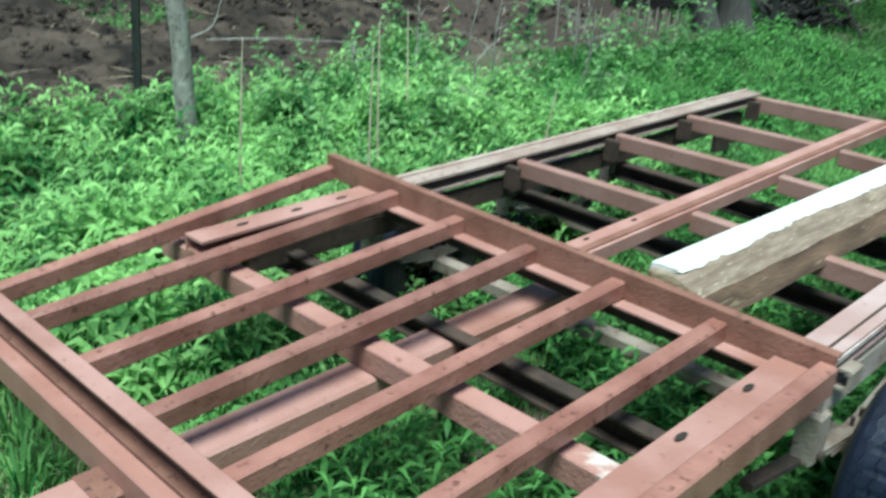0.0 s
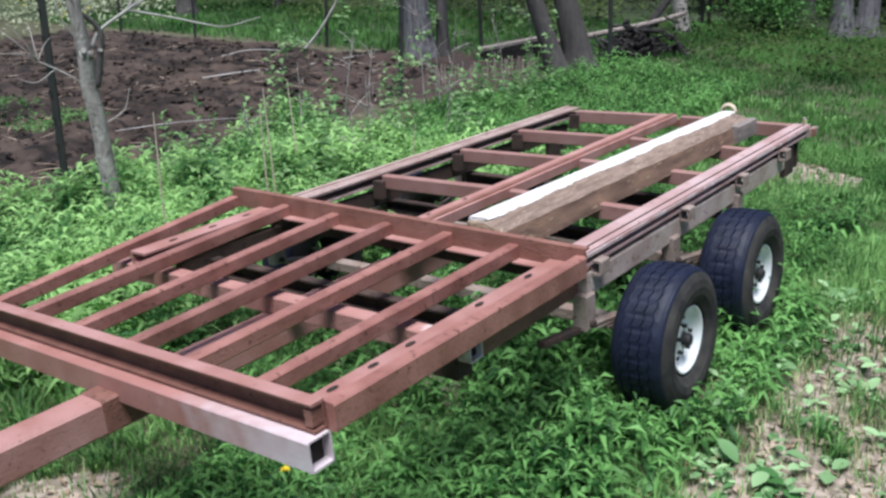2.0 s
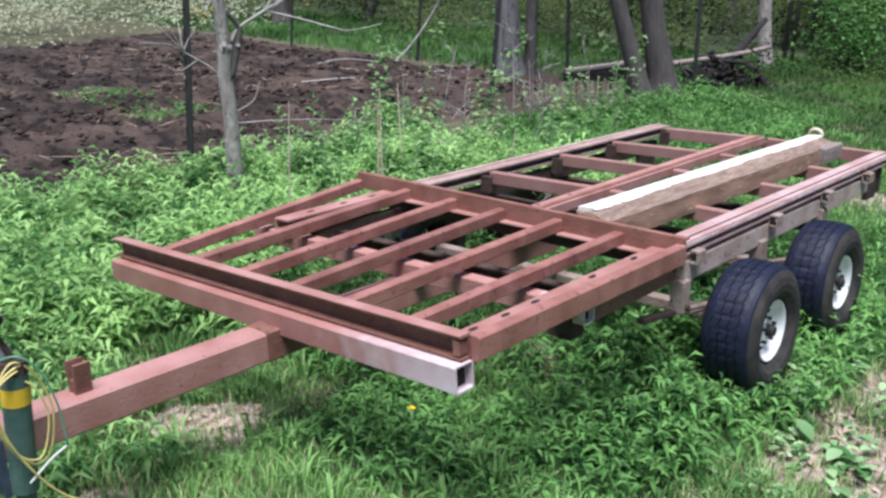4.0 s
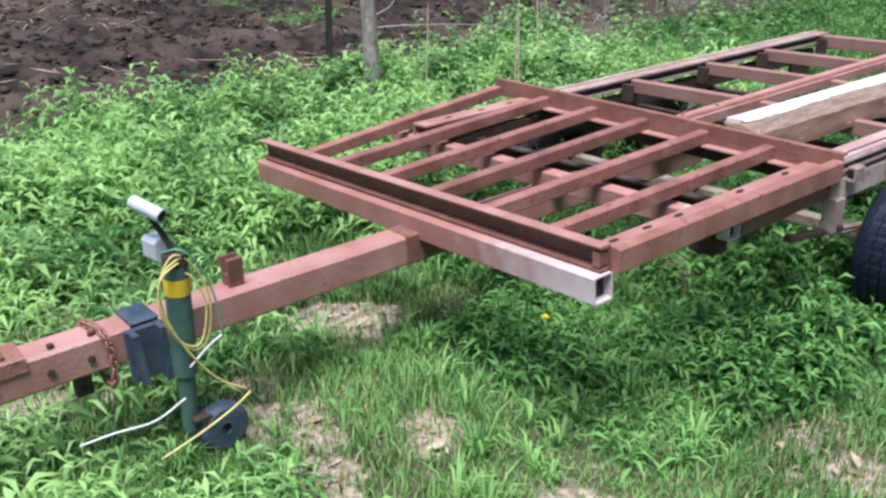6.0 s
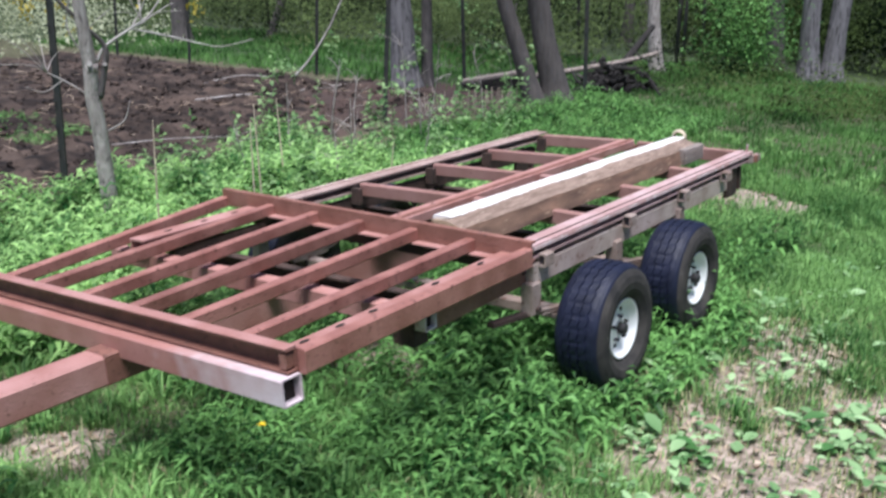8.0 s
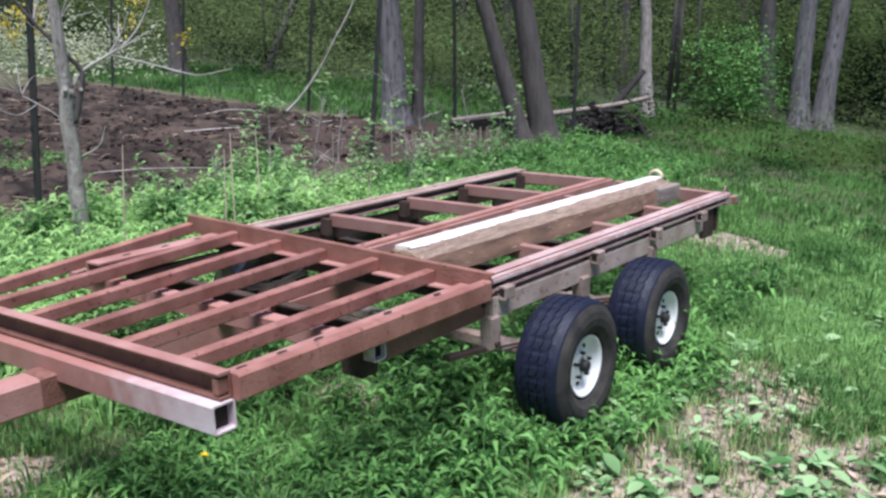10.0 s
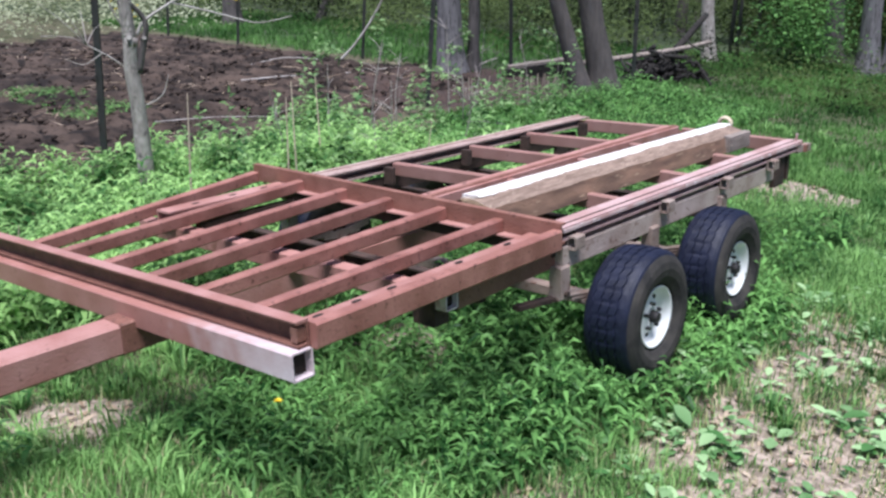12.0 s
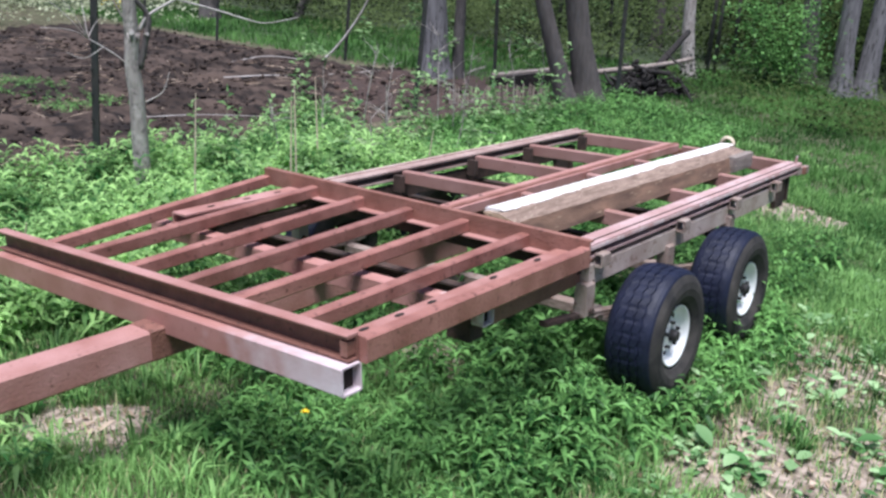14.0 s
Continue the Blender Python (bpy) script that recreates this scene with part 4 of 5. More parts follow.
WOOD_TREES = [
    ((-5.49, 8.36), (-5.60, 8.26, 1.93), 0.19, BARK_GREY, "stout grey tree trunk behind the garden"), ((-5.30, 8.62), (-5.33, 8.58, 1.94), 0.085, BARK_DARK, "slim dark trunk beside a stout one"),
    ((-3.28, 8.36), (-3.76, 8.03, 1.96), 0.115, BARK, "leaning grey trunk, one of a pair"), ((-3.08, 8.60), (-3.43, 8.38, 1.98), 0.165, BARK, "thick leaning grey trunk, one of a pair"),
    ((-3.18, 11.95), (-3.38, 11.86, 2.07), 0.105, BARK_PALE, "slender pale grey trunk at the wood's edge"), ((-2.16, 14.7), (-2.31, 14.65, 2.16), 0.16, BARK_DARK, "dark trunk among green shrubs"),
    ((-1.31, 13.74), (-1.39, 13.71, 2.15), 0.16, BARK_GREY, "grey trunk standing beside another"), ((-1.02, 14.06), (-0.98, 14.06, 2.17), 0.17, BARK_GREY, "pale trunk leaning beside another"),
    ((-13.54, 10.47), (-13.6, 10.4, 1.84), 0.19, BARK_DARK, "dark trunk beyond the garden fence"), ((-12.62, 12.15), (-12.22, 12.59, 1.92), 0.09, BARK_DARK, "slim leaning trunk beyond the garden"),
    ((-11.49, 18.33), (-11.61, 18.25, 2.08), 0.17, BARK_DARK, "dark distant woodland trunk"), ((-9.3, 17.2), (-9.5, 17.1, 2.1), 0.15, BARK_DARK, "dark distant woodland trunk"),
    ((-6.2, 17.0), (-6.2, 17.0, 2.2), 0.13, BARK, "distant grey woodland trunk"), ((-4.4, 19.5), (-4.5, 19.5, 2.2), 0.17, BARK, "distant grey woodland trunk"),
    ((0.9, 18.5), (0.95, 18.5, 2.2), 0.12, BARK_DARK, "dark distant woodland trunk"), ((2.2, 16.0), (2.1, 16.0, 2.2), 0.13, BARK, "distant grey woodland trunk"),
    ((-8.0, 22.0), (-8.1, 22.0, 2.2), 0.2, BARK_DARK, "dark distant woodland trunk"), ((-16.5, 16.0), (-16.4, 16.0, 2.2), 0.16, BARK, "distant grey woodland trunk"),
]
for i, (base, top, r, bark, label) in enumerate(WOOD_TREES):
    build_tree(40 + i, base, top, r, bark, label)


def build_young_tree():
    z = ground_at(-2.78, 1.72)
    tree = thing("tree", "young forked tree with pale bark and bare bleached twigs", "tree", at=(-2.78, 1.72, z))
    part("trunk", tube(bmesh.new(), spline([(-2.77, 1.73, z - 0.2), (-2.77, 1.73, z + 0.15), (-2.775, 1.72, 0.50), (-2.785, 1.71, 0.83), (-2.80, 1.695, 1.05), (-2.79, 1.70, 1.26)], 4),
                        [0.066] * 4 + [0.058] * 6 + [0.053] * 6 + [0.050] * 5, 12), BARK_PALE, tree, smooth=True)

    def branch(name, pts, r0, r1, mat):
        line = spline(pts, 5)
        part(name, tube(bmesh.new(), line, [r0 + (r1 - r0) * k / (len(line) - 1) for k in range(len(line))], 8), mat, tree, smooth=True)

    branch("stem", [(-2.79, 1.70, 1.20), (-2.80, 1.67, 1.60), (-2.81, 1.66, 1.81), (-2.85, 1.62, 2.3), (-2.88, 1.6, 3.1), (-2.9, 1.55, 3.9)], 0.05, 0.012, BARK_PALE)
    branch("stem", [(-2.77, 1.73, 1.02), (-2.75, 1.77, 1.2), (-2.74, 1.79, 1.37), (-2.80, 1.68, 1.52), (-2.90, 1.49, 1.77), (-3.0, 1.3, 2.1)], 0.026, 0.008, BARK_DARK)
    branch("branch", [(-2.77, 1.74, 1.27), (-2.74, 1.79, 1.37), (-2.64, 1.94, 1.49), (-2.58, 2.04, 1.57), (-2.52, 2.13, 1.72), (-2.46, 2.2, 1.95)], 0.013, 0.004, TWIG)
    branch("branch", [(-2.64, 1.94, 1.49), (-2.50, 2.17, 1.43), (-2.38, 2.33, 1.38), (-2.30, 2.44, 1.36), (-2.16, 2.61, 1.41)], 0.0075, 0.0025, TWIG)
    branch("twig", [(-2.64, 1.94, 1.49), (-2.60, 2.01, 1.62), (-2.55, 2.05, 1.78)], 0.008, 0.003, TWIG)
    branch("twig", [(-2.62, 1.97, 1.50), (-2.52, 2.12, 1.62), (-2.46, 2.17, 1.66)], 0.007, 0.003, TWIG)
    branch("twig", [(-2.79, 1.70, 1.26), (-2.86, 1.6, 1.5), (-2.83, 1.64, 1.75)], 0.008, 0.003, TWIG)
    branch("branch", [(-2.79, 1.70, 0.98), (-2.83, 1.62, 1.09), (-2.92, 1.45, 1.21), (-2.97, 1.36, 1.26), (-3.05, 1.2, 1.27)], 0.0055, 0.002, TWIG)
    branch("twig", [(-2.88, 1.53, 1.15), (-2.93, 1.42, 1.08), (-2.98, 1.32, 1.12)], 0.004, 0.0015, TWIG)
    branch("twig", [(-2.77, 1.75, 0.78), (-2.70, 1.86, 0.86), (-2.67, 1.90, 1.0)], 0.006, 0.002, TWIG)
    wild = random.Random(17)
    for k in range(24):
        foot = Vector(((-2.80, 1.66, 1.65), (-2.88, 1.55, 1.7), (-2.60, 2.0, 1.55), (-2.92, 1.45, 1.21), (-2.79, 1.68, 1.45))[k % 5])
        way = Vector((wild.uniform(-0.25, 0.2), wild.uniform(-0.3, 0.3), wild.uniform(0.05, 0.35)))
        branch("twig", [foot, foot + way * 0.5 + Vector((0, 0, 0.02)), foot + way], 0.004, 0.0015, TWIG)
    rng = np.random.default_rng(8)
    tips = np.array([(-2.84, 1.60, 1.22), (-2.95, 1.40, 1.55), (-3.0, 1.3, 1.62), (-2.5, 2.15, 1.62), (-2.46, 2.2, 1.85), (-2.9, 1.5, 1.5), (-2.18, 2.58, 1.45), (-3.1, 1.2, 1.45), (-3.02, 1.25, 1.66), (-3.08, 1.12, 1.58), (-2.95, 1.38, 1.70)])
    pick = rng.integers(0, len(tips), 240)
    v, t = leaves(tips[pick] + rng.normal(0, 0.05, (240, 3)), rng.normal(0, 1, (240, 3)), rng.uniform(0.035, 0.07, 240), rng.uniform(0.025, 0.045, 240))
    soup("leaf_tuft", v, t, SPRING, "young yellow leaves", "", tree)
    hi = np.array([-2.9, 1.55, 3.7])
    crown(rng, hi, (0.5, 0.5, 0.4), 260, 0.06, SPRING, tree)
    part("pruning_scar", tube(bmesh.new(), [(-2.775, 1.69, 1.255), (-2.742, 1.662, 1.262)], 0.017, 10), TWIG, tree)
    part("pruning_scar", tube(bmesh.new(), [(-2.74, 1.77, 1.25), (-2.715, 1.765, 1.255)], 0.012, 10), TWIG, tree)


build_young_tree()


# ---- fallen wood, boards and dry stalks along the garden's far side ----
def fallen(name, label, pts, r0, r1, mat, category="branch"):
    t = thing(name, label, category)
    line = spline(pts, 5)
    part("wood", tube(bmesh.new(), line, [r0 + (r1 - r0) * k / (len(line) - 1) for k in range(len(line))], 8), mat, t, smooth=True)


fallen("fallen_branch", "long bleached branch leaning up from the garden edge", [(-7.67, 8.13, 0.2), (-7.43, 8.3, 0.52), (-7.2, 8.5, 0.98), (-7.02, 8.62, 1.42), (-6.85, 8.8, 1.9), (-6.8, 8.9, 2.3)], 0.020, 0.012, TWIG)
fallen("fallen_branch", "thin pale branch lying on the tilled soil", [(-6.95, 5.7, 0.20), (-6.72, 6.3, 0.23), (-6.62, 6.9, 0.20), (-6.45, 7.6, 0.24), (-6.32, 8.65, 0.26)], 0.013, 0.008, TWIG)
fallen("fallen_branch", "forked pale stick lying on the tilled soil", [(-8.3, 6.9, 0.2), (-8.0, 7.4, 0.3), (-7.67, 8.13, 0.22)], 0.012, 0.007, TWIG)
fallen("fallen_branch", "short pale stick on the tilled soil", [(-5.2, 3.3, 0.16), (-4.9, 3.8, 0.19), (-4.6, 4.4, 0.17)], 0.007, 0.004, TWIG)
fallen("fallen_log", "mossy fallen log propped on a dark brush pile", [(-3.75, 9.0, 0.48), (-3.2, 9.6, 0.60), (-2.8, 10.1, 0.70), (-2.6, 10.6, 0.78)], 0.045, 0.03, GREY_WOOD, "log")
fallen("fallen_log", "dark broken limb rising from the brush pile", [(-3.0, 9.5, 0.25), (-2.85, 10.1, 0.7), (-2.75, 10.7, 1.15)], 0.065, 0.04, SHADOW_WOOD, "log")
fallen("fallen_log", "dark limb crossing the brush pile", [(-3.3, 9.1, 0.22), (-3.0, 9.6, 0.4), (-2.75, 9.95, 0.42)], 0.07, 0.05, SHADOW_WOOD, "log")


def build_brush():
    rng = random.Random(23)
    pile = thing("brush_pile", "heap of broken limbs and roots by the leaning trunks, shadow painted into its colour", "brush pile", at=(-2.75, 9.7, ground_at(-2.75, 9.7)))
    for k in range(170):
        p = Vector((-2.95 + rng.gauss(0, 0.24), 9.95 + rng.gauss(0, 0.25), ground_at(-2.8, 9.7) + abs(rng.gauss(0.10, 0.17))))
        d = Vector((rng.uniform(-1, 1), rng.uniform(-0.7, 0.7), rng.uniform(-0.3, 0.5))) * rng.uniform(0.12, 0.42)
        r = rng.choice((0.006, 0.009, 0.013, 0.02, 0.034))
        kink = Vector((rng.uniform(-0.06, 0.06), 0, rng.uniform(-0.04, 0.07)))
        # most limbs take the near-black colour that paints the pile's shadow
        part("limb", tube(bmesh.new(), [p - d, p - d * 0.3 + kink, p + d * 0.4, p + d + kink], [r, r * 0.95, r * 0.7, r * 0.3], 6), SHADOW_WOOD if k % 11 else BARK, pile, smooth=True)


build_brush()


def build_board(p, q, w, h, mat, label):
    b = thing("board", label, "board")
    part("plank", bar(p, q, w, h, 0.005), mat, b)


build_board((-4.68, 8.62, 0.40), (-4.02, 9.35, 0.54), 0.18, 0.04, GREY_WOOD, "grey weathered board above a dark gap")
# added block, coloured as the dark gap beneath the board
build_board((-4.66, 8.56, 0.355), (-4.03, 9.26, 0.495), 0.16, 0.17, SHADOW_WOOD, "dark block standing in for the shaded gap under a board")


def build_stalks():
    rng = random.Random(12)
    row = thing("stalk_edging", "row of short dry tan stalks edging the mulch", "edging")
    for i in range(44):
        f = i / 43
        x, y = -4.05 + 0.55 * f + rng.uniform(-0.05, 0.05), 6.9 + 1.35 * f + rng.uniform(-0.04, 0.04)
        z = ground_at(x, y)
        part("stalk", tube(bmesh.new(), [(x, y, z - 0.04), (x + rng.uniform(-0.03, 0.03), y, z + rng.uniform(0.10, 0.24))], 0.0085, 5), DIM_STRAW, row)


build_stalks()


# ---- tall dry stems among the weeds ----
for x, y, tall, lean in ((-1.70, 1.39, 1.02, -0.01), (-1.70, 2.17, 0.92, -0.05), (-1.95, 2.45, 0.95, -0.08), (-1.4, 3.2, 0.7, 0.04), (-2.3, 3.0, 0.9, -0.1), (-1.5, 0.2, 0.5, 0.06)):
    z = ground_at(x, y)
    stem = thing("dry_stem", "thin bleached dead stem standing among green weeds", "stem", "dry stems", (x, y, z))
    part("stem", tube(bmesh.new(), [(x, y, z - 0.03), (x + lean * 0.4, y, z + tall * 0.5), (x + lean, y + 0.02, z + tall)], [0.007, 0.006, 0.003], 6), STRAW, stem)


# ---- green ground cover ----
def scatter(rng, n, x0, x1, y0, y1):
    return rng.uniform(x0, x1, n), rng.uniform(y0, y1, n)


def grass(rng, n, x0, x1, y0, y1, tall, wide, thin_at_bare=0.93):
    x, y = scatter(rng, n, x0, x1, y0, y1)
    keep = (rng.random(n) > bareness(x, y) * thin_at_bare) & ~in_garden(x, y) & (~in_mulch(x, y) | (rng.random(n) < 0.12))
    keep &= rng.random(n) < 0.62 + 0.4 * wave(x * 2.3, y * 2.1)
    x, y = x[keep], y[keep]
    n = len(x)
    lush = np.clip(0.85 + 0.5 * wave(x * 1.1 + 3, y * 1.2), 0.45, 1.5)
    h = rng.uniform(0.5, 1.25, n) * tall * lush
    a, bend = rng.uniform(0, 2 * np.pi, n), rng.uniform(0.15, 0.75, n) * h
    base = np.stack([x, y, height(x, y) - 0.01], 1)
    out = np.stack([np.cos(a), np.sin(a), 0 * a], 1)
    side = np.stack([-np.sin(a), np.cos(a), 0 * a], 1) * (rng.uniform(0.6, 1.3, n) * wide / 2)[:, None]
    mid = base + out * (bend * 0.35)[:, None] + np.stack([0 * h, 0 * h, h * 0.62], 1)
    tip = base + out * bend[:, None] + np.stack([0 * h, 0 * h, h * rng.uniform(0.8, 1.05, n)], 1)
    v = np.stack([base - side, base + side, mid - side * 0.8, mid + side * 0.8, tip], 1).reshape(-1, 3)
    t = np.array([[0, 1, 3], [0, 3, 2], [2, 3, 4]])
    return v, (np.arange(n)[:, None, None] * 5 + t[None]).reshape(-1, 3)


def weeds(rng, x, y, tall, per, leaf, slim, droop=0.45):
    """Upright shoots with lance leaves set round the stem."""
    n = len(x)
    h = rng.uniform(0.55, 1.2, n) * tall * np.clip(0.95 + 0.6 * wave(x * 1.7 + 1, y * 1.9), 0.5, 1.45)
    lean = rng.normal(0, 0.12, (n, 2))
    k = np.tile(np.arange(per), n)
    who = np.repeat(np.arange(n), per)
    f = (k + rng.uniform(0, 1, n * per)) / per
    f = 0.15 + 0.85 * f
    a = k * 2.4 + rng.uniform(0, 6.28, n)[who]
    z0 = height(x, y)
    base = np.stack([x[who] + lean[who, 0] * h[who] * f, y[who] + lean[who, 1] * h[who] * f, z0[who] + h[who] * f * 0.92], 1)
    rise = 0.15 + 0.9 * f ** 3
    way = np.stack([np.cos(a), np.sin(a), rise + rng.normal(0, 0.15, n * per)], 1)
    size = leaf * (1.1 - 0.45 * f) * rng.uniform(0.7, 1.25, n * per) * (h[who] / tall) ** 0.5
    v, t = leaves(base, way, size, size * slim * rng.uniform(0.8, 1.2, n * per), droop)
    s = 0.0035
    foot, head = np.stack([x, y, z0 - 0.01], 1), np.stack([x + lean[:, 0] * h, y + lean[:, 1] * h, z0 + h * 0.95], 1)
    sv = np.stack([foot + (s, 0, 0), foot + (-s, s, 0), foot + (0, -s, 0), head], 1).reshape(-1, 3)
    st = (np.arange(n)[:, None, None] * 4 + np.array([[0, 1, 3], [1, 2, 3], [2, 0, 3]])[None]).reshape(-1, 3)
    return joined((v, t), (sv, st))


def rosettes(rng, x, y, per, size, wide):
    """Low plants: rounded leaves spread round a short stem, each bent along its midrib."""
    who = np.repeat(np.arange(len(x)), per)
    n = len(who)
    a = rng.uniform(0, 2 * np.pi, n)
    out = np.stack([np.cos(a), np.sin(a), 0 * a], 1)
    side = np.stack([-np.sin(a), np.cos(a), 0 * a], 1)
    up = np.array([0, 0, 1.0])
    l = (size * rng.uniform(0.55, 1.3, n) * rng.uniform(0.6, 1.2, len(x))[who])[:, None]
    w = l * wide * rng.uniform(0.75, 1.1, n)[:, None] / 2
    tilt, arch = rng.uniform(0.0, 0.7, n)[:, None], rng.uniform(0.1, 0.5, n)[:, None]
    foot = np.stack([x[who], y[who], height(x[who], y[who]) + rng.uniform(0.01, 0.05, n)], 1) + out * rng.uniform(0.01, 0.05, n)[:, None]
    rows = [foot]
    for f, b in ((0.18, 0.62), (0.42, 1.0), (0.70, 0.82), (0.90, 0.40)):
        mid = foot + out * l * f + up * l * (tilt * f - arch * f * f)
        rows += [mid - side * w * b + up * w * 0.25 * b, mid, mid + side * w * b + up * w * 0.25 * b]
    rows.append(foot + out * l + up * l * (tilt - arch))
    t = [[0, 2, 1], [0, 3, 2]]
    for k in (1, 4, 7):
        t += [[k, k + 1, k + 4], [k, k + 4, k + 3], [k + 1, k + 2, k + 5], [k + 1, k + 5, k + 4]]
    t += [[10, 11, 13], [11, 12, 13]]
    return np.stack(rows, 1).reshape(-1, 3), (np.arange(n)[:, None, None] * 14 + np.array(t)[None]).reshape(-1, 3)


def tufts(rng, n, x0, x1, y0, y1, per, tall):
    """Clumps of longer blades bending outwards."""
    x, y = scatter(rng, n, x0, x1, y0, y1)
    keep = ~in_garden(x, y) & (bareness(x, y) < 0.3)
    x, y = x[keep], y[keep]
    who = np.repeat(np.arange(len(x)), per)
    size = rng.uniform(0.6, 1.3, len(x))[who]
    a, d = rng.uniform(0, 2 * np.pi, len(who)), rng.uniform(0, 0.05, len(who))
    bx, by = x[who] + d * np.cos(a), y[who] + d * np.sin(a)
    h = tall * size * rng.uniform(0.6, 1.1, len(who))
    base = np.stack([bx, by, height(bx, by) - 0.005], 1)
    out = np.stack([np.cos(a), np.sin(a), 0 * a], 1)
    side = np.stack([-np.sin(a), np.cos(a), 0 * a], 1) * 0.0045
    lean = rng.uniform(0.2, 0.9, len(who)) * h
    mid = base + out * (lean * 0.4)[:, None] + np.stack([0 * h, 0 * h, h * 0.7], 1)
    tip = base + out * lean[:, None] + np.stack([0 * h, 0 * h, h * rng.uniform(0.55, 1.0, len(who))], 1)
    v = np.stack([base - side, base + side, mid - side, mid + side, tip], 1).reshape(-1, 3)
    return v, (np.arange(len(who))[:, None, None] * 5 + np.array([[0, 1, 3], [0, 3, 2], [2, 3, 4]])[None]).reshape(-1, 3)


def build_fence_saplings():
    rng = np.random.default_rng(55)
    for x, y, tall in ((-2.85, 3.1, 0.75), (-3.2, 4.4, 1.0), (-3.3, 4.9, 0.8), (-3.45, 5.9, 1.0), (-2.7, 4.2, 0.7), (-3.0, 5.6, 0.75), (-3.3, 7.2, 0.8), (-2.3, 3.6, 0.6), (-3.75, 6.7, 0.9), (-3.75, 8.5, 0.8), (-2.5, 5.0, 0.6), (-3.0, 3.7, 0.85)):
        z = ground_at(x, y)
        s = thing("young_sapling", "thin pale-leaved sapling growing along the garden fence", "sapling", "fence saplings", (x, y, z))
        tips = []
        top = np.array([x + rng.normal(0, 0.08), y + rng.normal(0, 0.08), z + tall])
        foot = np.array([x, y, z])
        part("stem", tube(bmesh.new(), [foot - (0, 0, 0.03), (foot + top) / 2 + rng.normal(0, 0.02, 3), top], [0.008, 0.006, 0.003], 6), BARK_PALE, s)
        for k in range(7):
            p = foot + (top - foot) * rng.uniform(0.35, 0.95)
            q = p + np.array([rng.normal(0, 0.13), rng.normal(0, 0.13), rng.uniform(0.02, 0.16)])
            part("twig", tube(bmesh.new(), [p, (p + q) / 2 + (0, 0, 0.015), q], [0.004, 0.003, 0.002], 5), BARK_PALE, s)
            tips += [q, (p + q) / 2]
        tips = np.array(tips + [top])
        n = 60
        pick = rng.integers(0, len(tips), n)
        way = np.stack([rng.normal(0, 1, n), rng.normal(0, 1, n), rng.normal(0.1, 0.3, n)], 1)
        v, t = leaves(tips[pick] + rng.normal(0, 0.03, (n, 3)), way, rng.uniform(0.06, 0.125, n), rng.uniform(0.045, 0.075, n), 0.25)
        soup("leaf_tuft", v, t, BRAMBLE, "pale green leaves", "", s)


def clear_of(x, y, *extra):
    return ~in_garden(x, y) & ~in_mulch(x, y)


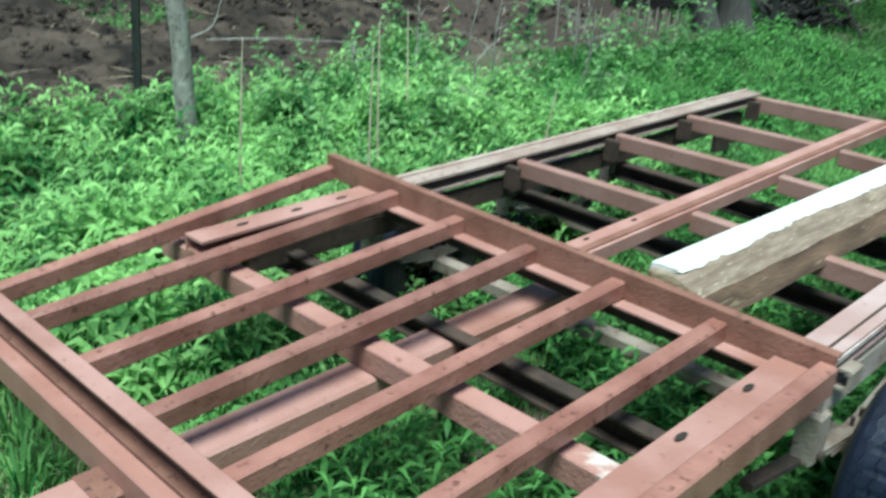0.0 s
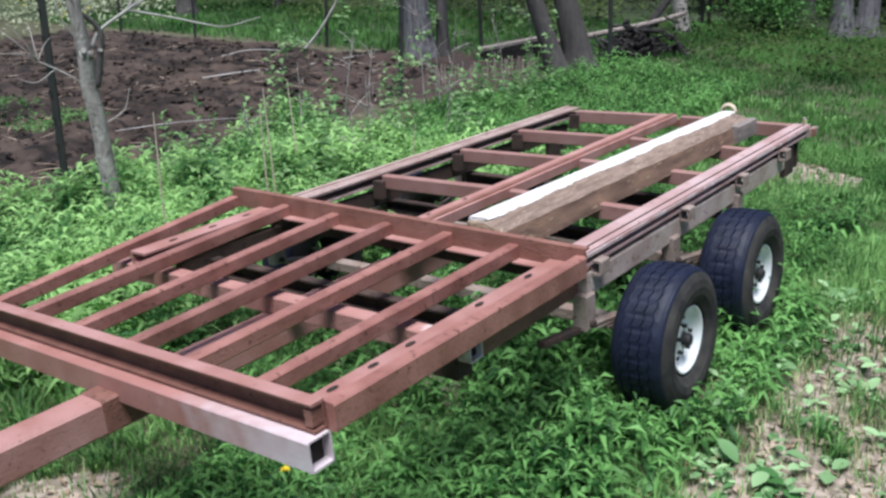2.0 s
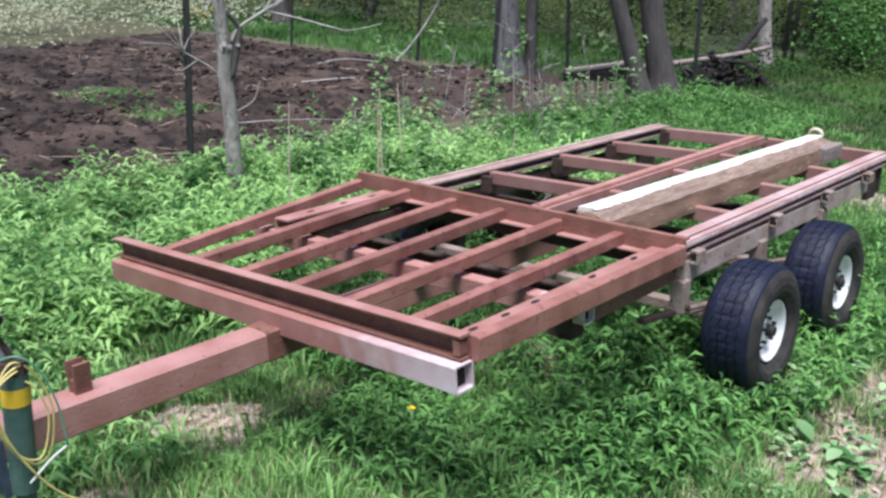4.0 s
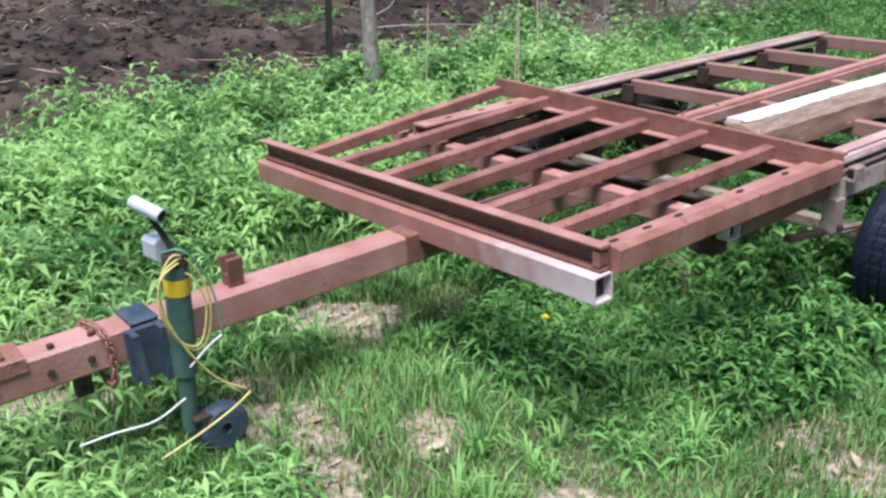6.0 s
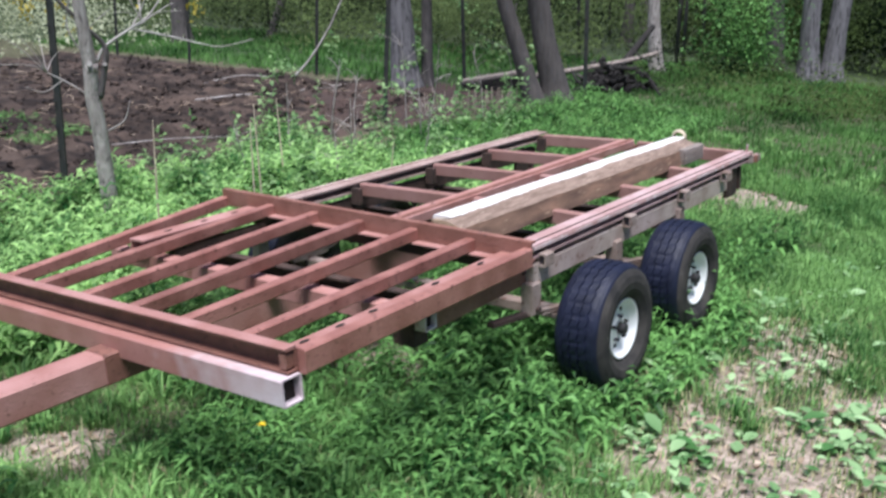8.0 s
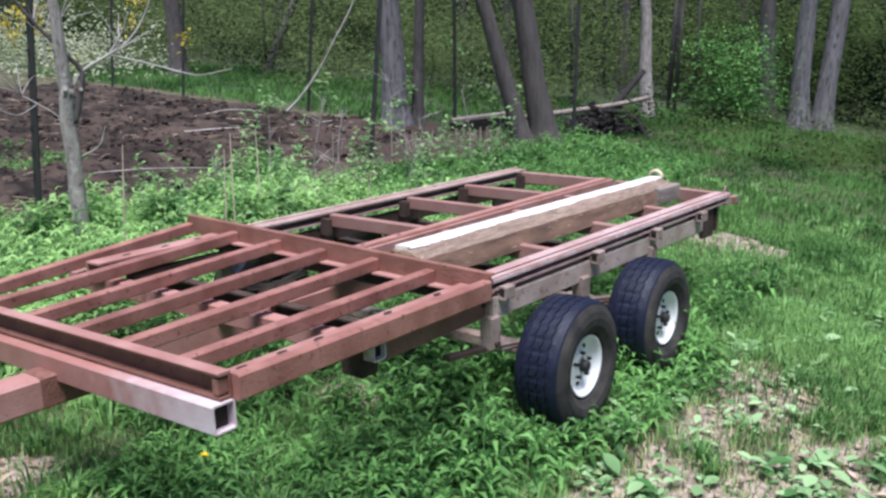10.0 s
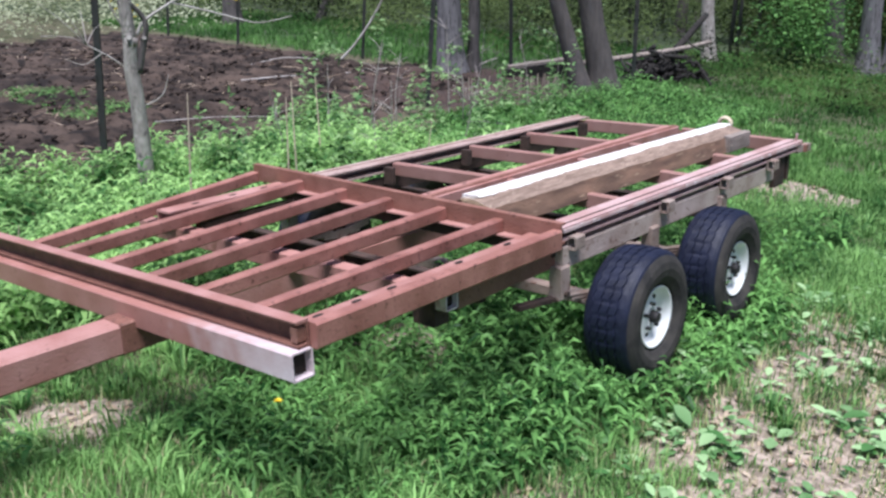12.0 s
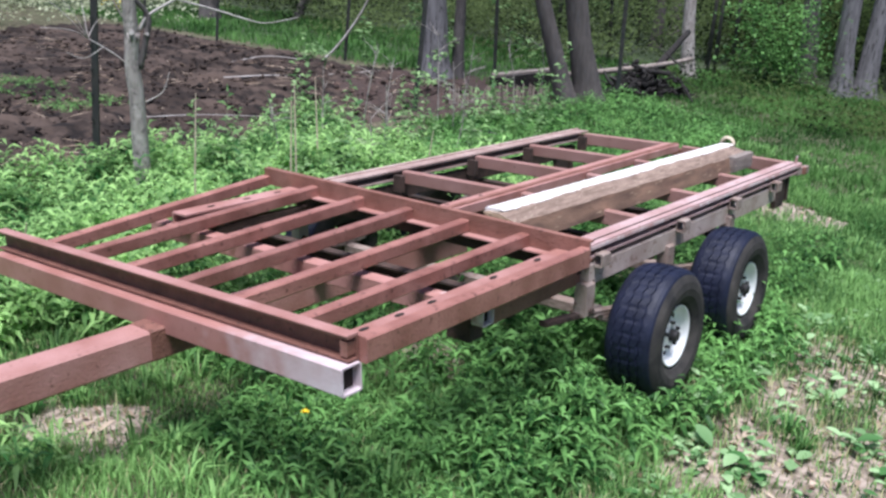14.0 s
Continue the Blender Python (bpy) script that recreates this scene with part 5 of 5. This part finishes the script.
def build_green():
    rng = np.random.default_rng(21)
    soup("lawn_grass", *joined(grass(rng, 160000, -1.6, 2.9, -2.2, 3.6, 0.080, 0.006, 0.78), grass(rng, 90000, -1.4, 2.2, -2.2, 1.2, 0.085, 0.0055, 0.9), grass(rng, 120000, 1.0, 3.6, 2.5, 6.5, 0.085, 0.0065), grass(rng, 150000, -3.2, 2.2, 3.4, 6.6, 0.085, 0.0065)),
         GRASS, "lush uneven green grass", "grass")
    soup("outer_lawn_grass", *joined(grass(rng, 70000, 2.4, 7.5, -5.0, 4.0, 0.12, 0.014), grass(rng, 55000, -4.0, 3.2, -6.5, -1.9, 0.12, 0.014), grass(rng, 60000, 2.2, 7.5, 3.4, 8.0, 0.10, 0.009)),
         GRASS, "uneven green lawn round the trailer", "grass")
    soup("far_grass", *joined(grass(rng, 170000, -3.6, 4.5, 5.6, 14.0, 0.10, 0.010), grass(rng, 26000, 3.0, 9.0, 2.0, 14.0, 0.2, 0.03), grass(rng, 36000, -16.0, -3.0, 8.4, 13.0, 0.14, 0.016),
                              grass(rng, 26000, 2.7, 14.0, -12.0, 3.0, 0.16, 0.03), grass(rng, 20000, -6.0, 4.0, -12.0, -2.0, 0.18, 0.03), grass(rng, 20000, 4.0, 22.0, 3.0, 14.0, 0.2, 0.045), grass(rng, 16000, -30.0, -8.0, -16.0, -6.0, 0.2, 0.045)),
         FAR_GRASS, "rough green grass towards the wood", "grass")
    soup("dry_grass", *grass(rng, 42000, -1.6, 2.9, -2.2, 3.6, 0.075, 0.0055, 0.0), DRY_BLADE, "scattered dry tan grass blades", "grass")
    soup("grass_tufts", *joined(tufts(rng, 150, -1.4, 2.6, -2.2, 3.4, 26, 0.12), tufts(rng, 110, -1.0, 1.3, -0.4, 1.4, 26, 0.14), tufts(rng, 300, -3.0, 2.6, 3.4, 8.0, 26, 0.13)), GRASS, "tufts of longer grass", "grass")
    # weeds to the left of the trailer and along the fence
    x, y = scatter(rng, 4200, -3.75, -0.75, -3.0, 4.4)
    keep = clear_of(x, y) & ((x < -1.0 - 0.10 * np.clip(0.6 - y, 0, 3) + 0.25 * wave(x, y)) | (y > 0.3)) & (rng.random(len(x)) > bareness(x, y))
    soup("weed_bank", *weeds(rng, x[keep], y[keep], 0.34, 13, 0.15, 0.26), WEED, "dense bright green knee-high weeds beside the trailer", "weeds")
    x, y = scatter(rng, 1000, -3.0, -0.9, 3.8, 9.0)
    keep = clear_of(x, y)
    soup("weed_bank", *weeds(rng, x[keep], y[keep], 0.20, 11, 0.11, 0.24), DEEP_WEED, "green weeds behind the trailer", "weeds")
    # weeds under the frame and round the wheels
    # DEEP_WEED carries the under-frame shade in its leaf colour
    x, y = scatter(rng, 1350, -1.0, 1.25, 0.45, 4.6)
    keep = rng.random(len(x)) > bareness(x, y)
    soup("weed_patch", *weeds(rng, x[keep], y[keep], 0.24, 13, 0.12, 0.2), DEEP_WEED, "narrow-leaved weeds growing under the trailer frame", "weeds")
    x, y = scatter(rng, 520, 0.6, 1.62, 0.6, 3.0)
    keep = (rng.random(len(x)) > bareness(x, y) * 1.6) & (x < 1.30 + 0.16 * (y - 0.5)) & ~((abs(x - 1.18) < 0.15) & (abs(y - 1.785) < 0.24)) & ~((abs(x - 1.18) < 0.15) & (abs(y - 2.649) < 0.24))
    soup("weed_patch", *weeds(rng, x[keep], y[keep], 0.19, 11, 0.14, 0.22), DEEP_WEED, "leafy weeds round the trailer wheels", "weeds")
    x, y = scatter(rng, 520, -1.3, 0.8, -2.2, -0.3)
    keep = (rng.random(len(x)) > bareness(x, y) * 1.2) & (np.hypot(x - 0.32, (y + 1.0) * 0.8) > 0.15) & ((x < -0.1) | (y < -0.75))
    soup("weed_patch", *weeds(rng, x[keep], y[keep], 0.20, 9, 0.15, 0.15), WEED, "broad-bladed weeds round the tongue jack", "weeds")
    x, y = rng.normal(0.48, 0.16, 60), rng.normal(-1.18, 0.24, 60)
    keep = (np.hypot(x - 0.25, y + 1.02) > 0.13) & (x > 0.2)
    soup("weed_patch", *weeds(rng, x[keep], y[keep], 0.17, 7, 0.17, 0.13), DEEP_WEED, "long-leaved grassy weeds hiding the jack's caster", "weeds")
    # dark weeds added to deepen the shade below the front tube's end
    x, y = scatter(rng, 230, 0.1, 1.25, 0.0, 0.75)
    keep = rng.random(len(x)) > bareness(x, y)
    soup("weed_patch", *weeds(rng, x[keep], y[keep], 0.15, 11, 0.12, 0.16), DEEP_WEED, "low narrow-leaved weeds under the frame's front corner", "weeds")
    # low broad leaves on the bare ground
    x, y = scatter(rng, 210, 1.3, 2.9, 0.8, 4.6)
    soup("ground_leaves", *joined(rosettes(rng, x, y, 5, 0.060, 0.62), rosettes(rng, x[:60] + 0.05, y[:60], 4, 0.085, 0.72)), BROADLEAF, "low broad-leaved plants on bare ground", "weeds")
    x, y = scatter(rng, 260, -8.4, -6.0, 2.9, 3.8)
    soup("garden_weeds", *weeds(rng, x, y, 0.07, 5, 0.07, 0.3), DEEP_WEED, "thin strip of low green weeds in the tilled soil", "weeds")
    # brambles and saplings along the garden edge
    x, y = scatter(rng, 150, -4.0, -1.5, 2.2, 7.4)
    keep = ~in_mulch(x, y) & (x < -1.9 - 0.12 * (y - 3)) & (x > -3.75 - 0.16 * np.clip(y - 3, 0, 6))
    soup("bramble_thicket", *weeds(rng, x[keep], y[keep], 0.58, 17, 0.11, 0.6, 0.3), BRAMBLE, "pale green brambles and saplings along the garden fence", "shrubs")


DRY_BLADE = leaf_material("yellowed_grass_blades", (0.26, 0.27, 0.11), (0.56, 0.52, 0.30), 0.25, 0.7)
BROADLEAF = leaf_material("pale_broad_leaves", (0.075, 0.19, 0.055), (0.40, 0.58, 0.29), 0.3, 0.35, patch_scale=2.0, patchy=1.5)
DEAD_LEAF = leaf_material("dead_tan_leaves", (0.22, 0.155, 0.10), (0.52, 0.42, 0.32), 0.15, 0.85)
build_green()
build_fence_saplings()


def build_litter():
    rng = np.random.default_rng(31)
    n = 9000
    x, y = scatter(rng, n, -1.2, 3.0, -2.0, 6.2)
    keep = rng.random(n) < bareness(x, y) * 0.55 + 0.02
    x, y = x[keep], y[keep]
    base = np.stack([x, y, height(x, y) + rng.uniform(0.002, 0.02, len(x))], 1)
    way = np.stack([rng.normal(0, 1, len(x)), rng.normal(0, 1, len(x)), rng.normal(0.05, 0.2, len(x))], 1)
    v, t = leaves(base, way, rng.uniform(0.03, 0.085, len(x)), rng.uniform(0.012, 0.04, len(x)), 0.05, 0.25)
    soup("leaf_litter", v, t, DEAD_LEAF, "dry curled tan leaves on bare ground", "leaf litter")
    # clods and straw on the tilled ground
    n = 13000
    x, y = scatter(rng, n, -13.0, -3.4, -4.0, 8.4)
    keep = in_garden(x, y)
    x, y = x[keep], y[keep]
    n = len(x)
    size = rng.gamma(1.2, 0.013, n).clip(0.006, 0.07)
    c = np.stack([x, y, height(x, y) + size * 0.35 + 0.015], 1)
    unit = np.array([[1, 0, 0], [-1, 0, 0], [0, 1, 0], [0, -1, 0], [0, 0, 0.55], [0, 0, -0.5]], float)
    v = c[:, None] + unit[None] * size[:, None, None] * rng.uniform(0.6, 1.3, (n, 6, 1))
    t = np.array([[0, 2, 4], [2, 1, 4], [1, 3, 4], [3, 0, 4], [2, 0, 5], [1, 2, 5], [3, 1, 5], [0, 3, 5]])
    soup("soil_clods", v.reshape(-1, 3), (np.arange(n)[:, None, None] * 6 + t[None]).reshape(-1, 3), TILLED, "dark clods of tilled garden soil", "soil")
    n = 1500
    x, y = scatter(rng, n, -12.0, -3.5, -3.0, 8.2)
    keep = in_garden(x, y) & (wave(x * 0.7 + 1, y * 0.9) > 0.0)
    x, y = x[keep], y[keep]
    base = np.stack([x, y, height(x, y) + 0.05], 1)
    way = np.stack([rng.normal(0, 1, len(x)), rng.normal(0, 1, len(x)), rng.normal(0, 0.1, len(x))], 1)
    v, t = leaves(base, way, rng.uniform(0.12, 0.4, len(x)), 0.012, 0.02)
    soup("straw_scraps", v, t, DEAD_LEAF, "scraps of pale straw on tilled soil", "straw")


build_litter()


def build_flower():
    x, y = 0.431, 0.312
    z = ground_at(x, y)
    f = thing("dandelion", "single yellow dandelion flower in the grass", "flower", at=(x, y, z))
    part("stem", tube(bmesh.new(), [(x, y, z), (x, y, 0.185)], 0.0025, 5), WEED, f)
    rng = np.random.default_rng(2)
    way = np.stack([np.cos(np.arange(30) * 2.4), np.sin(np.arange(30) * 2.4), rng.uniform(0.1, 1.2, 30)], 1)
    v, t = leaves(np.tile([[x, y, 0.187]], (30, 1)), way, 0.02, 0.007, 0.05)
    me = bpy.data.meshes.new("petals")
    me.from_pydata(v.tolist(), [], t.tolist())
    me.materials.append(PETAL)
    ob = new("petals", me)
    ob.parent = f
    ob.matrix_parent_inverse = Matrix.Translation(-f.location)


build_flower()


# ---- woodland behind ----
def build_wood():
    rng = np.random.default_rng(77)

    def understory(name, n, x0, x1, y0, y1, z0, z1, per, size, mat, label, spread=0.45):
        cx, cy = scatter(rng, n, x0, x1, y0, y1)
        cz = height(cx, cy) + rng.uniform(z0, z1, n) * rng.uniform(0.3, 1, n)
        who = np.repeat(np.arange(n), per)
        base = np.stack([cx, cy, cz], 1)[who] + rng.normal(0, spread, (n * per, 3)) * (1, 1, 0.6)
        base[:, 2] = np.maximum(base[:, 2], 0.2)
        way = rng.normal(0, 1, (n * per, 3)) * (1, 1, 0.5)
        v, t = leaves(base, way, rng.uniform(0.6, 1.3, n * per) * size, rng.uniform(0.5, 0.7, n * per) * size, 0.15)
        soup(name, v, t, mat, label, "shrubs")

    # depth and sunlight among these leaves come from their patch colours
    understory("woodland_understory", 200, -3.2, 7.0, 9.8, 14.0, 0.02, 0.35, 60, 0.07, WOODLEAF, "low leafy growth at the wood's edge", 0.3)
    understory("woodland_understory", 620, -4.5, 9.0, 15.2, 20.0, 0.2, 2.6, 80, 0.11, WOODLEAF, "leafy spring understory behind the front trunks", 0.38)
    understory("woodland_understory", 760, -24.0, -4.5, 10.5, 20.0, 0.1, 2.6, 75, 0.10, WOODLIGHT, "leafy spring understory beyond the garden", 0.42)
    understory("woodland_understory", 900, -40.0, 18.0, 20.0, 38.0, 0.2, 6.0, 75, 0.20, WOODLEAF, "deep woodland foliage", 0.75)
    understory("woodland_understory", 40, -2.75, -1.75, 12.6, 13.8, 0.1, 1.7, 90, 0.075, DEEP_WEED, "dark green shrub between two trunks", 0.25)
    understory("woodland_understory", 40, 0.2, 2.6, 12.0, 14.5, 0.1, 1.3, 80, 0.075, WOODLEAF, "bright shrub at the wood's edge", 0.3)
    understory("woodland_understory", 260, -28.0, -13.2, 2.0, 11.0, 0.1, 1.6, 70, 0.10, PALE_LEAF, "pale leaves standing in for bright glimpses at the garden's far end", 0.4)
    # thin saplings
    stems = random.Random(9)
    for i in range(26):
        x, y = stems.uniform(-18, 6), stems.uniform(12.5, 26)
        z = ground_at(x, y)
        s = thing("sapling", "thin bare sapling stem in the wood", "tree", "woodland saplings", (x, y, z))
        lean = stems.uniform(-0.5, 0.5)
        part("stem", tube(bmesh.new(), [(x, y, z - 0.1), (x + lean * 0.3, y, z + 1.6), (x + lean, y + 0.2, z + 4.2)], [0.035, 0.028, 0.01], 7), BARK_DARK if i % 2 else BARK, s, smooth=True)
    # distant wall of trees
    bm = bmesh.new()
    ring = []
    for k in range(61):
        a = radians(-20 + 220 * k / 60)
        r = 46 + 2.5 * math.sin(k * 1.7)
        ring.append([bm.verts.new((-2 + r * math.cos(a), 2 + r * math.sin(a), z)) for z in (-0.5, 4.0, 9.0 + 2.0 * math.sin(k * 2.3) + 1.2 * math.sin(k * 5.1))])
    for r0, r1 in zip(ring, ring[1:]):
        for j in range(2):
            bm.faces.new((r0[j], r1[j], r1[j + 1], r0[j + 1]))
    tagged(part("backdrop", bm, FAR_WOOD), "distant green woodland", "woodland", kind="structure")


# deep shade between the far trees is painted in as dark blotches
FAR_WOOD = material("distant_woodland_painted_shade", (0.012, 0.017, 0.009), (0.065, 0.085, 0.034), 0.22, 0.95, 0.0, (0.018, 0.017, 0.013), 1.2, 0.55, 0.8, 3, stretch=(1, 1, 0.5))
build_wood()
